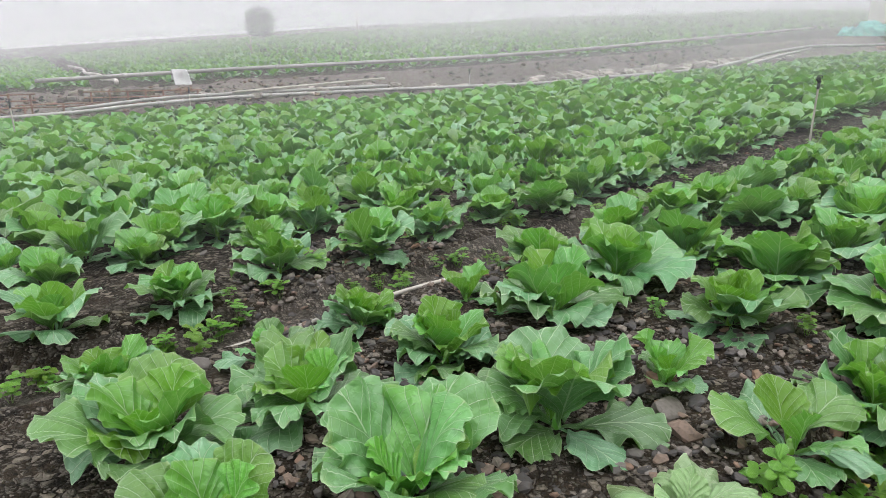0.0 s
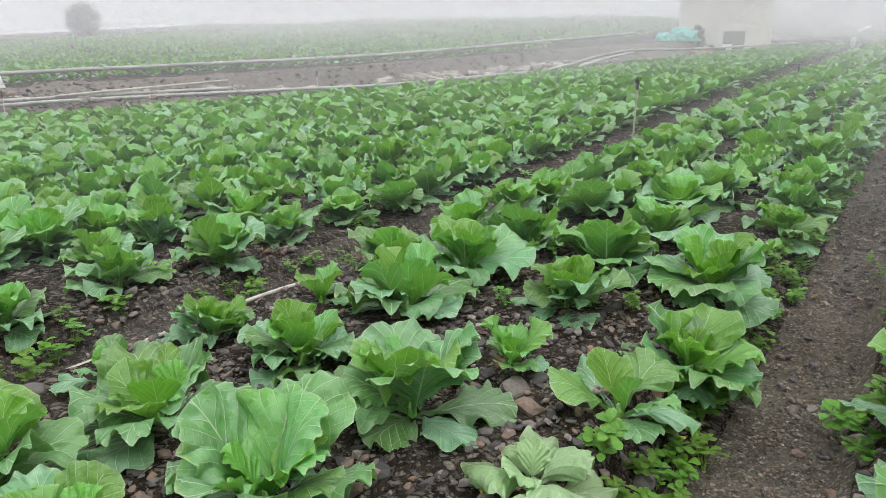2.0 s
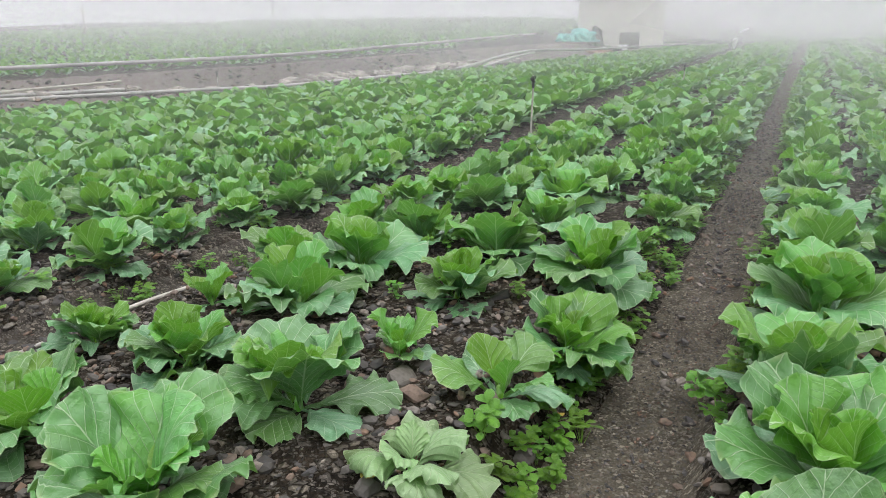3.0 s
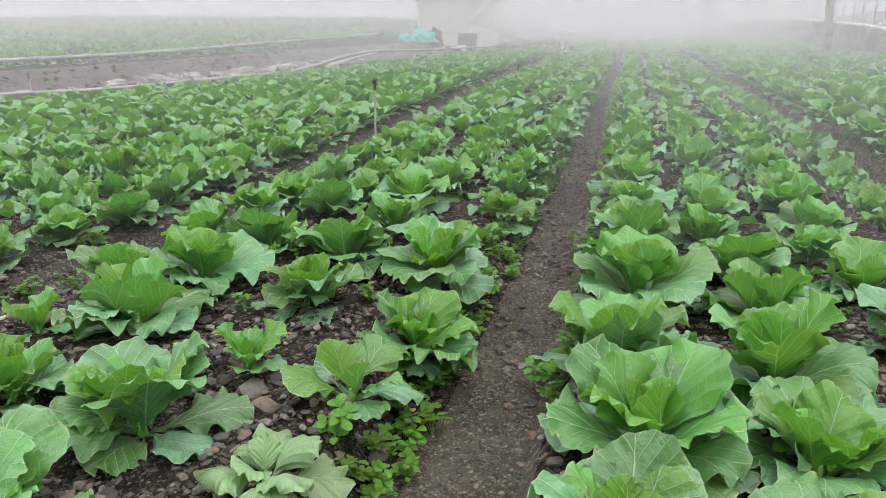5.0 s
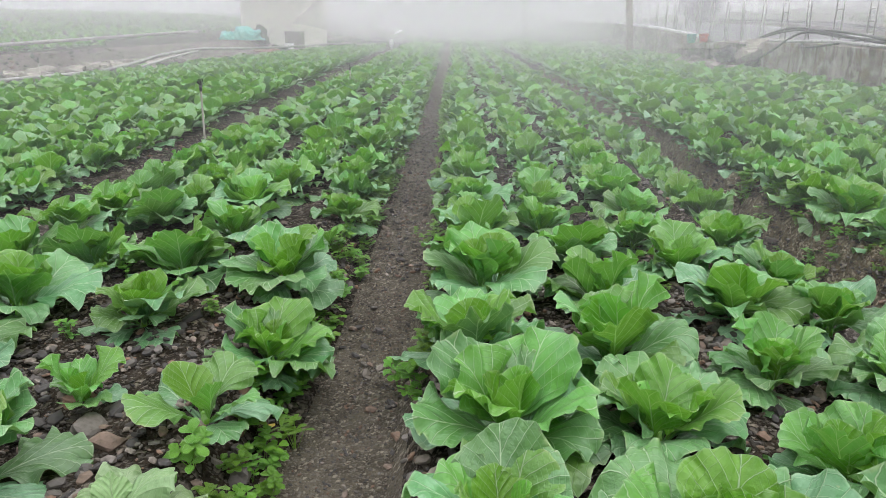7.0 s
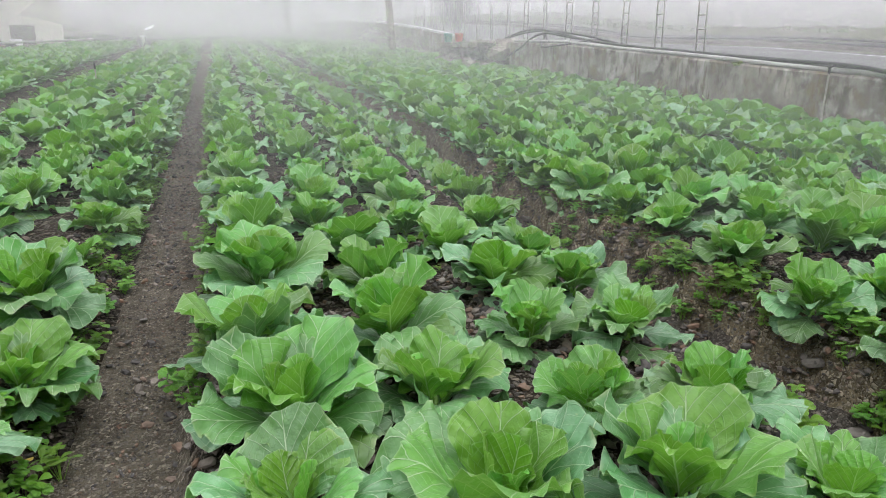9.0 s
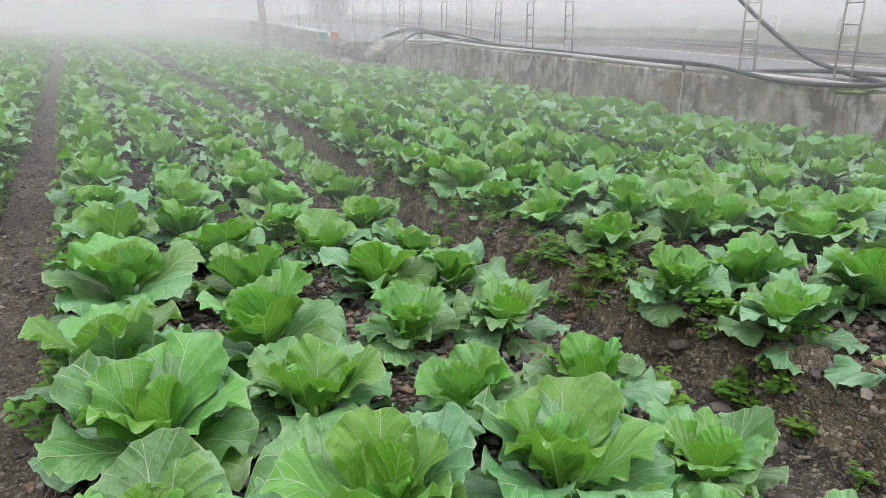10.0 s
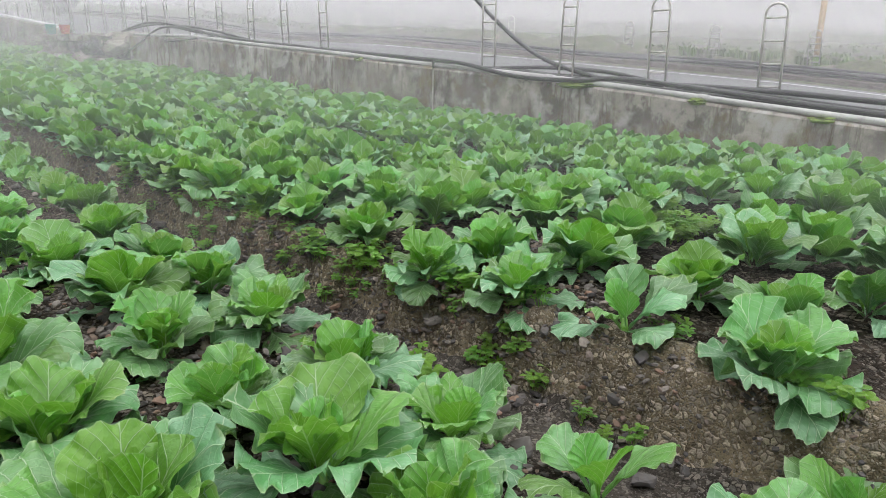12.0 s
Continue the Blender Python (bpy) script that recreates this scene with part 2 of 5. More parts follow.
M = {
    "leaf": leaf_material("cabbage_leaf", (0.16, 0.415, 0.028), (0.072, 0.215, 0.07), (0.54, 0.66, 0.44), (0.225, 0.385, 0.235)),
    "wilted": leaf_material("wilted_leaf", (0.26, 0.4, 0.14), (0.22, 0.34, 0.17), (0.46, 0.55, 0.34), (0.32, 0.41, 0.25)),
    "weed": leaf_material("weed_leaf", (0.2, 0.42, 0.03), (0.09, 0.26, 0.025), (0.24, 0.44, 0.06), (0.14, 0.33, 0.04)),
    "soil": soil_material("stony_soil", (0.006, 0.0048, 0.0036), (0.042, 0.032, 0.022), (0.16, 0.142, 0.12), 30.0, 0.34),
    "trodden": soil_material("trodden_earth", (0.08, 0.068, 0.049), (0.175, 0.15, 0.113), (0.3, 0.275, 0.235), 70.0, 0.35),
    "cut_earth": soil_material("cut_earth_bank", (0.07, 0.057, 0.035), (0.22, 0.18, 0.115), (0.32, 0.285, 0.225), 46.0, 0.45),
    # dark grey gravel; the channel's shade is put into this colour as well
    "furrow": soil_material("shaded_gravel_furrow", (0.03, 0.025, 0.02), (0.1, 0.087, 0.072), (0.22, 0.2, 0.175), 55.0, 0.4),
    "track": soil_material("dirt_track", (0.135, 0.113, 0.098), (0.2, 0.172, 0.152), (0.2, 0.178, 0.16), 26.0, 0.25),
    "stone": stone_material("field_stone"),
    "concrete": concrete_material(),
    "asphalt": asphalt_material(),
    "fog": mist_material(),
    "pvc": plain("weathered_pvc", (0.31, 0.3, 0.285), 0.5, 8.0, 0.2, dirt=(0.2, 0.185, 0.165)),
    "white_pipe": plain("white_pipe", (0.36, 0.355, 0.345), 0.5, 8.0, 0.18, dirt=(0.2, 0.18, 0.155)),
    "hose": plain("black_hose", (0.022, 0.023, 0.025), 0.5, 12.0, 0.3, dirt=(0.05, 0.048, 0.045)),
    "tube": plain("white_tube", (0.4, 0.375, 0.33), 0.6, 14.0, 0.2, dirt=(0.24, 0.2, 0.16)),
    "rock": plain("pale_rock", (0.29, 0.26, 0.225), 0.85, 7.0, 0.35, depth=0.012, vary=0.6),
    "steel": plain("galvanised_steel", (0.5, 0.48, 0.45), 0.6, 22.0, 0.2, metal=0.2, dirt=(0.2, 0.15, 0.11)),
    "rust": plain("rusty_steel", (0.2, 0.1, 0.07), 0.75, 22.0, 0.3),
    "black": plain("black_plastic", (0.02, 0.02, 0.022), 0.45, 30.0, 0.3),
    "timber": plain("grey_timber", (0.24, 0.2, 0.165), 0.8, 16.0, 0.3),
    "plaster": plain("cream_plaster", (0.7, 0.66, 0.58), 0.85, 3.0, 0.1, dirt=(0.55, 0.52, 0.45)),
    "dark": plain("dark_interior", (0.09, 0.075, 0.065), 0.85, 5.0, 0.25),
    "tarp": plain("teal_tarpaulin", (0.1, 0.42, 0.37), 0.5, 6.0, 0.3, dirt=(0.16, 0.4, 0.37)),
    "sack": plain("white_sack", (0.72, 0.72, 0.72), 0.6, 12.0, 0.12, dirt=(0.55, 0.54, 0.52)),
    "red": plain("red_plastic", (0.6, 0.07, 0.04), 0.45, 8.0, 0.15),
    "paint": plain("road_paint", (0.7, 0.7, 0.68), 0.6, 10.0, 0.12, dirt=(0.4, 0.4, 0.39)),
    "moss": plain("moss", (0.12, 0.17, 0.03), 0.95, 60.0, 0.4, depth=0.01),
    "bank": soil_material("grassy_bank", (0.07, 0.085, 0.045), (0.13, 0.14, 0.085), (0.15, 0.145, 0.12), 6.0, 0.2),
    "scrub": leaf_material("scrub_blade", (0.17, 0.19, 0.1), (0.08, 0.085, 0.06), (0.2, 0.21, 0.12), (0.13, 0.13, 0.095)),
    "foliage": plain("dark_foliage", (0.025, 0.034, 0.024), 0.8, 6.0, 0.3),
    "orange": plain("orange_marker", (0.45, 0.33, 0.2), 0.6, 8.0, 0.2),
    "yellowed": plain("yellowed_leaf", (0.4, 0.3, 0.06), 0.6, 30.0, 0.25),
}


# ---------------------------------------------------------------- lie of the land
def rise(y):
    """Height of the trodden path: level near by, then a steady climb."""
    return 0.056 * ((math.sqrt((y - 4.4) ** 2 + 4.84) + (y - 4.4)) / 2) - 0.0145


def along(pairs, t):
    """A value between the given stations."""
    return float(np.interp(t, [a for a, _ in pairs], [b for _, b in pairs]))


LEFT_EDGE = [(-30, -17.4), (5, -16.6), (11, -13.4), (16, -10.9), (22, -10.0), (28, -9.2), (35, -7.3), (60, -6.0)]
WALL_X, ROAD_FAR = 8.3, 14.9


def step(a, b, t):
    t = min(1.0, max(0.0, (t - a) / (b - a)))
    return t * t * (3 - 2 * t)


def drift(y):
    """The beds beside the terrace swing slightly to the right as they go up."""
    return 0.035 * min(10.0, max(0.0, y))


def bed(x, y):
    """Height of the beds above the path's level."""
    h = 0.22
    h -= 0.22 * step(-0.92, -0.63, x) * (1 - step(-0.27, -0.1, x))
    h -= 0.12 * step(-3.3, -3.12, x) * (1 - step(-2.9, -2.72, x))
    d = x - drift(y)
    h -= 0.2 * step(1.45, 1.72, d) * (1 - step(2.07, 2.2, d))
    h += 0.05 * step(2.08, 2.25, d) * (1 - step(3.5, 5.0, d))
    h -= 0.09 * step(4.55, 4.8, d) * (1 - step(5.0, 5.2, d))
    return h


def road_level(y):
    return along([(-60, -0.8), (-4, 0.18), (0, 0.47), (1.5, 0.59), (4.2, 0.85), (16, 1.68), (23, 1.95), (24.5, 2.1), (29, 2.56), (35, 3.05), (41.5, 3.5), (60, 4.6), (300, 10)], y)


def land(x, y):
    """Height of the ground."""
    edge = along(LEFT_EDGE, y)
    if x > WALL_X + 0.15:
        z = road_level(y)
        if x > ROAD_FAR + 0.6:
            z += 0.35 * step(ROAD_FAR + 0.6, ROAD_FAR + 1.6, x) + 1.1 * step(ROAD_FAR + 4, ROAD_FAR + 24, x)
        return z
    z = rise(y)
    if x < -1.1:
        z += 0.02 * (max(x, edge) + 1.1)
    if x > 2.86:
        z -= 0.02 * (x - 2.86)
    out = edge - x
    # the track stands higher than the beds at the near end
    z += (1 - step(9.5, 13.0, y)) * (0.5 * step(-0.5, 0.6, out) - 0.5 * step(2.2, 3.4, out))
    if out < 0:
        return z + bed(x, y) * step(0.0, 0.5, -out)
    z += 0.3 * step(0.35, 0.8, out) * (1 - step(1.3, 2.2, out)) * step(9.5, 12.5, y)
    z += 0.12 * step(0.2, 2.4, out) + 0.72 * step(2.2, 3.4, out)
    far = min(70.0, max(0.0, out - 3.2))
    z += 0.022 * far * step(2.0, 28.0, y)
    if y > 10:
        z += 0.0004 * (min(y, 60.0) - 10) ** 2 * step(2.5, 20.0, out)
    return z


# ---------------------------------------------------------------- building helpers
def from_arrays(name, verts, faces, material=None, uv=None, age=None, smooth=True):
    me = bpy.data.meshes.new(name)
    me.from_pydata([tuple(v) for v in verts], [], [tuple(f) for f in faces])
    if uv is not None:
        layer = me.uv_layers.new(name="leaf")
        loops = np.zeros(len(me.loops), dtype=np.int32)
        me.loops.foreach_get("vertex_index", loops)
        uv = np.asarray(uv, dtype=np.float32)
        layer.data.foreach_set("uv", uv[loops, :2].ravel())
        me.attributes.new("rim", "FLOAT", "POINT").data.foreach_set("value", np.ascontiguousarray(uv[:, 2]))
    if age is not None:
        me.attributes.new("age", "FLOAT", "POINT").data.foreach_set("value", np.asarray(age, dtype=np.float32))
    if smooth:
        me.polygons.foreach_set("use_smooth", np.ones(len(me.polygons), dtype=bool))
    if material:
        me.materials.append(material)
    me.update()
    return me


def mesh_of(bm, name, material=None, smooth=True):
    me = bpy.data.meshes.new(name)
    for face in bm.faces:
        face.smooth = smooth
    bm.to_mesh(me)
    bm.free()
    if material:
        me.materials.append(material)
    return me


def under(ob, parent):
    ob.parent = parent
    return ob


def part(name, bm, material, parent, label="", smooth=False):
    ob = under(new(name, mesh_of(bm, name, material, smooth)), parent)
    return tagged(ob, label)


def thing(name, at, label, category, group="", kind="", turn=0.0, scale=1.0):
    ob = new(name)
    ob.matrix_world = pose(*at, 0, 0, turn) @ Matrix.Scale(scale, 4)
    return tagged(ob, label, category, group, kind)


def block(x0, x1, y0, y1, z0, z1, bevel=0.0):
    bm = bmesh.new()
    bmesh.ops.create_cube(bm, size=1)
    for v in bm.verts:
        v.co = Vector(((x0 + x1) / 2 + v.co.x * (x1 - x0), (y0 + y1) / 2 + v.co.y * (y1 - y0), (z0 + z1) / 2 + v.co.z * (z1 - z0)))
    if bevel:
        bmesh.ops.bevel(bm, geom=list(bm.edges), offset=bevel, segments=2, affect="EDGES", profile=0.5)
    return bm


def tube(points, radius, sides=8, bm=None, closed=True):
    """A round tube along points; radius is one number or one a point."""
    bm = bm or bmesh.new()
    pts = [Vector(p) for p in points]
    radii = radius if isinstance(radius, (list, tuple)) else [radius] * len(pts)
    rings, side = [], None
    for i, p in enumerate(pts):
        way = (pts[min(i + 1, len(pts) - 1)] - pts[max(i - 1, 0)]).normalized()
        if side is None:
            side = way.cross(Vector((0, 0, 1)) if abs(way.z) < 0.9 else Vector((1, 0, 0))).normalized()
        side = (side - way * side.dot(way)).normalized()
        other = way.cross(side)
        rings.append([bm.verts.new(p + (side * math.cos(a) + other * math.sin(a)) * radii[i])
                      for a in (2 * math.pi * k / sides for k in range(sides))])
    for a, b in zip(rings, rings[1:]):
        for k in range(sides):
            bm.faces.new((a[k], a[(k + 1) % sides], b[(k + 1) % sides], b[k]))
    if closed:
        bm.faces.new(rings[0][::-1])
        bm.faces.new(rings[-1])
    bmesh.ops.recalc_face_normals(bm, faces=bm.faces)
    return bm


def spline(points, steps=8):
    """Catmull-Rom through points."""
    p = [Vector(points[0])] + [Vector(q) for q in points] + [Vector(points[-1])]
    out = []
    for a, b, c, d in zip(p, p[1:], p[2:], p[3:]):
        for k in range(steps):
            t = k / steps
            out.append(0.5 * ((2 * b) + (c - a) * t + (2 * a - 5 * b + 4 * c - d) * t * t + (3 * b - a - 3 * c + d) * t ** 3))
    out.append(p[-2])
    return out


# ---------------------------------------------------------------- ground, road, wall
def stations(fine, *bands):
    """Grid lines: (start, end, pitch) bands joined, in order."""
    out = []
    for a, b, pitch in bands:
        out += list(np.arange(a, b - 1e-6, pitch))
    return np.array(sorted(set(round(float(v), 4) for v in out)))


def build_ground():
    xs = stations(0, (-420, -120, 60), (-120, -40, 8), (-40, -22, 1.0), (-22, -5, 0.25), (-5, 1.2, 0.06), (1.2, 2.9, 0.03), (2.9, 6, 0.06), (6, 8.2, 0.2), (8.2, 8.61, 0.05), (8.61, 24, 0.6), (24, 60, 4), (60, 421, 60))
    ys = stations(0, (-420, -60, 60), (-60, -6, 6), (-6, -1, 0.4), (-1, 4, 0.05), (4, 10, 0.08), (10, 26, 0.3), (26, 60, 0.8), (60, 120, 6), (120, 421, 60))
    verts, which = [], []
    for y in ys:
        for x in xs:
            z = land(x, y)
            if -18 < x < 8.2 and -6 < y < 40:
                rough = 0.05 if abs(x + 0.42) > 0.3 else 0.016
                z += rough * noise.fractal(Vector((x * 3.1, y * 3.1, 0.3)), 0.7, 2.1, 4) * 0.55
                # clods on the cut bank
                cut = step(1.9, 2.08, x - drift(y)) * (1 - step(2.3, 2.7, x - drift(y)))
                z += cut * (0.1 * noise.fractal(Vector((x * 5.5, y * 5.5, 3.3)), 0.7, 2.1, 3) + 0.02 * abs(noise.noise(Vector((x * 19, y * 19, 1.0)))))
            elif x <= -10:
                z += 0.09 * noise.fractal(Vector((x * 1.3, y * 1.3, 4.3)), 0.8, 2.1, 4) if x > -40 else 0
            elif x > ROAD_FAR + 1.2 and x < 70:
                z += 0.25 * noise.fractal(Vector((x * 0.5, y * 0.5, 2.3)), 0.8, 2.1, 5) + 0.1
            verts.append((x, y, z))
    nx, faces = len(xs), []
    for j in range(len(ys) - 1):
        for i in range(nx - 1):
            a = j * nx + i
            faces.append((a, a + 1, a + 1 + nx, a + nx))
            x, y = (xs[i] + xs[i + 1]) / 2, (ys[j] + ys[j + 1]) / 2
            out = along(LEFT_EDGE, y) - x
            wander = 0.05 * noise.noise(Vector((y * 2.3, 0, 5.0))) + 0.02 * noise.noise(Vector((y * 7.0, x * 5.0, 2.0)))
            if WALL_X + 0.2 < x < ROAD_FAR + 0.6:
                which.append(3)
            elif x >= ROAD_FAR + 0.6:
                which.append(4)
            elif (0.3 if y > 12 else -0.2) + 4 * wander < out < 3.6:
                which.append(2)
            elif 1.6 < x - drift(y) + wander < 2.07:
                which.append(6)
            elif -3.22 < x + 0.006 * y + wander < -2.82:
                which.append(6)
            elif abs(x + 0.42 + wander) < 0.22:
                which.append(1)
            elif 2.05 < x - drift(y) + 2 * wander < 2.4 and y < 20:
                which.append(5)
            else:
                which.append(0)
    me = from_arrays("ground", verts, faces)
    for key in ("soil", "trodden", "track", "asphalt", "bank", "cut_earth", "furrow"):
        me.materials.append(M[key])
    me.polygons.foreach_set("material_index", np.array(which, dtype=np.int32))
    tagged(new("ground", me), "dark stony field soil with a trodden path and a dirt track", "ground", kind="structure")


build_ground()


def build_wall():
    """Low retaining wall between field and road, in cast lengths, with a gap where rubble lies."""
    root = thing("wall_road", (0, 0, 0), "stained old concrete retaining wall beside the road", "wall", kind="structure")
    ys = [-3.0, 1.0, 4.6, 8.2, 11.8, 15.4, 19.2]
    for a, b in list(zip(ys, ys[1:])) + [(24.0, 29.0), (29.0, 35.0), (35.0, 42.0), (42.0, 50.0)]:
        bm = bmesh.new()
        rows = []
        count = max(4, int((b - a) / 0.3))
        for k in range(count + 1):
            y = a + 0.002 + (b - a - 0.004) * k / count
            top = road_level(y) + 0.06 + 0.012 * noise.noise(Vector((0, y * 1.7, 1)))
            wob = 0.02 * noise.noise(Vector((3, y * 0.9, 1)))
            foot = rise(y) - 0.4
            rows.append([bm.verts.new(v) for v in (
                (WALL_X - 0.02 + wob, y, foot), (WALL_X + 0.005 + wob, y, top - 0.03), (WALL_X + 0.03 + wob, y, top),
                (WALL_X + 0.26, y, top), (WALL_X + 0.29, y, top - 0.03), (WALL_X + 0.3, y, foot))])
        for p, q in zip(rows, rows[1:]):
            for k in range(6):
                bm.faces.new((p[k], p[(k + 1) % 6], q[(k + 1) % 6], q[k]))
        bm.faces.new(rows[0])
        bm.faces.new(rows[-1][::-1])
        bmesh.ops.recalc_face_normals(bm, faces=bm.faces)
        part("wall_length", bm, M["concrete"], root)


build_wall()


def build_lines():
    x = ROAD_FAR - 0.35
    verts, faces = [], []
    for k, y in enumerate(np.arange(-4, 50, 0.6)):
        z = road_level(y) + 0.006
        verts += [(x - 0.07, y, z), (x + 0.07, y, z)]
        if k:
            faces.append((2 * k - 2, 2 * k - 1, 2 * k + 1, 2 * k))
    tagged(new("edge_line", from_arrays("edge_line", verts, faces, M["paint"])), "worn white edge line on the asphalt road", "road marking", kind="structure")


build_lines()


# ---------------------------------------------------------------- cabbages
def leaf_shape(rng, length, width, rise0, bend, cup, ruffle, nu, nv, twist=0.0, stalk=0.08):
    """One broad leaf from the plant's foot outward along +x: points and (across, along, nearness to the rim).
    rise0: angle at the foot; bend: change of angle to the tip."""
    a, b = np.meshgrid(np.linspace(-1, 1, nu + 1), np.linspace(-1, 1, nv + 1))
    # square to disc, then disc to a blade that tapers to its stalk
    du, dv = (a * np.sqrt(1 - b * b / 2)).ravel(), (b * np.sqrt(1 - a * a / 2)).ravel()
    r, th = np.minimum(1.0, np.hypot(du, dv)), np.arctan2(du, dv)
    rim = np.clip((r - 0.3) / 0.7, 0, 1)
    lobe = np.clip(1.0 + 1.1 * np.cos(th), 0, 1)

    def ripple(low, high, count=3):
        """Uneven waves that run round the rim."""
        return sum(rng.uniform(0.5, 1.0) * np.sin(rng.uniform(low, high) * th + rng.uniform(0, 6.28)) for _ in range(count)) / math.sqrt(count)

    # the outline is scalloped, with small teeth where the blade is fine enough to show them
    edge = 1 + rim * lobe * 0.04 * ripple(1.5, 4.0, 2)
    off = rim ** 1.5 * lobe * 0.06 * ripple(2.0, 4.5, 2)
    if nu >= 6:
        edge += rim ** 2 * lobe * 0.022 * ripple(5.0, 8.0)
        off += rim ** 2 * lobe * 0.062 * ripple(5.5, 9.0)
    if 10 <= nu < 14:
        edge += rim ** 3 * lobe * 0.02 * ripple(8.0, 11.0)
        off += rim ** 2 * lobe * 0.05 * ripple(8.0, 11.0)
    if nu >= 14:
        edge += rim ** 3 * lobe * 0.022 * ripple(11.0, 17.0, 4)
        off += rim ** 3 * lobe * 0.036 * ripple(10.0, 15.0, 4)
    if nu >= 20:
        edge += rim ** 5 * lobe * 0.014 * ripple(19.0, 25.0, 3)
        off += rim ** 4 * lobe * 0.022 * ripple(17.0, 23.0, 3)
    v = np.clip(0.5 + 0.5 * dv * edge, 0, 1.1)
    yy = 0.56 * width * du * edge * (0.1 + 0.9 * np.clip((v - stalk) / 0.5, 0, 1) ** 0.65)
    table = np.linspace(0, 1.1, 45)
    angles = rise0 + bend * table ** 2
    along_x = np.concatenate(([0], np.cumsum(np.cos(angles[:-1]) * length * 0.025)))
    along_z = np.concatenate(([0], np.cumsum(np.sin(angles[:-1]) * length * 0.025)))
    x, z, angle = np.interp(v, table, along_x), np.interp(v, table, along_z), np.interp(v, table, angles)
    off = off * ruffle * length
    off += cup * 0.6 * width * du * du - rng.uniform(0.0, 0.09) * length * rim ** 3 * lobe
    # a gutter along the midrib, and tissue that puffs up between the ribs
    off -= 0.035 * length * np.exp(-(du * 5.0) ** 2) * (1.1 - v)
    off += 0.02 * length * np.sin(6 * v + 4 * du + rng.uniform(0, 6.28)) * v
    if nu >= 8:
        off += 0.011 * length * np.sin(20 * v - 12 * np.abs(du) + rng.uniform(0, 6.28)) * v * np.clip(4 * np.abs(du), 0, 1)
    c, t = np.cos(twist * v), np.sin(twist * v)
    pts = np.stack((x - np.sin(angle) * off, yy * c, z + np.cos(angle) * off + yy * t), 1)
    return pts, np.stack((0.5 + 0.5 * du, np.clip(v, 0, 1), r * lobe), 1)


def leaf_faces(nu, nv):
    return [(j * (nu + 1) + i, j * (nu + 1) + i + 1, (j + 1) * (nu + 1) + i + 1, (j + 1) * (nu + 1) + i) for j in range(nv) for i in range(nu)]


def cabbage_leaves(seed, nu, nv, kind="full", fewer=0):
    """All leaves of one plant about 0.56 m across, outermost first."""
    rng = random.Random(seed)
    out = []
    def some(count):
        return max(1, round(count * (1 - fewer / 10)))

    if kind == "full":
        whorls = [(some(5), 0.3, 0.22, 16, -28, 0.0, 1.15, 0.95), (some(6), 0.32, 0.26, 40, -28, 0.08, 1.15, 0.75),
                  (some(4), 0.29, 0.26, 60, -20, 0.22, 1.1, 0.32), (some(3), 0.2, 0.19, 72, 0, 0.45, 1.0, 0.02)]
    elif kind == "sparse":
        whorls = [(3, 0.33, 0.23, 26, -44, 0.0, 0.8, 0.9), (3, 0.3, 0.22, 56, -34, 0.1, 0.8, 0.55), (2, 0.2, 0.15, 74, -8, 0.4, 0.7, 0.1)]
    elif kind == "young":
        whorls = [(3, 0.26, 0.18, 24, -40, 0.15, 0.9, 0.7), (4, 0.27, 0.18, 58, -18, 0.3, 0.9, 0.25), (2, 0.16, 0.11, 78, 0, 0.6, 0.6, 0.05)]
    else:
        whorls = [(4, 0.29, 0.22, 26, -66, -0.15, 1.1, 0.6), (4, 0.27, 0.22, 60, -125, -0.25, 1.1, 0.4), (2, 0.2, 0.15, 72, -60, 0.1, 1.0, 0.2)]
    # plants seen from farther off carry narrower, steeper leaves
    slim, lift = (0.86, 6) if nu <= 10 and kind == "full" else (1.0, 0)
    whorls = [(c, l, w * slim, a + lift, *rest) for c, l, w, a, *rest in whorls]
    turn = rng.uniform(0, 360)
    for w, (count, length, width, angle, bend, cup, ruffle, age) in enumerate(whorls):
        for k in range(count):
            spin = turn + 360 * (k + 0.5 * (w % 2)) / count + rng.uniform(-30, 30)
            size = rng.uniform(0.78, 1.18)
            pts, uvs = leaf_shape(rng, length * size, width * size * rng.uniform(0.92, 1.18), radians(angle + rng.uniform(-19, 19)), radians(bend + rng.uniform(-32, 24)),
                                  cup * rng.uniform(0.8, 1.2), ruffle * rng.uniform(0.8, 1.3), nu, nv, radians(rng.uniform(-24, 24)), (0.2, 0.18, 0.12, 0.08)[min(w, 3)] + (0.12 if kind == "sparse" else 0.0))
            foot = 0.012 + 0.004 * w
            base = np.array(Matrix.Rotation(radians(spin), 3, "Z"))
            pts = (pts + (foot, 0, 0.035 + 0.016 * w)) @ base.T
            out.append((pts, uvs, np.full(len(pts), max(0.0, min(1.0, age + rng.uniform(-0.15, 0.15))))))
    return out


def stem_points():
    return [(0, 0, -0.05), (0, 0, 0.03), (0.002, 0, 0.09)]


MAT_OF = {"full": "leaf", "sparse": "leaf", "young": "leaf", "wilted": "wilted"}
LABELS = {"full": "leafy green cabbage with ruffled waxy leaves in stony soil",
          "sparse": "thin green cabbage with few spread leaves in stony soil",
          "young": "small young cabbage with narrow upright leaves",
          "wilted": "drooping pale cabbage with wilted yellowing leaves"}


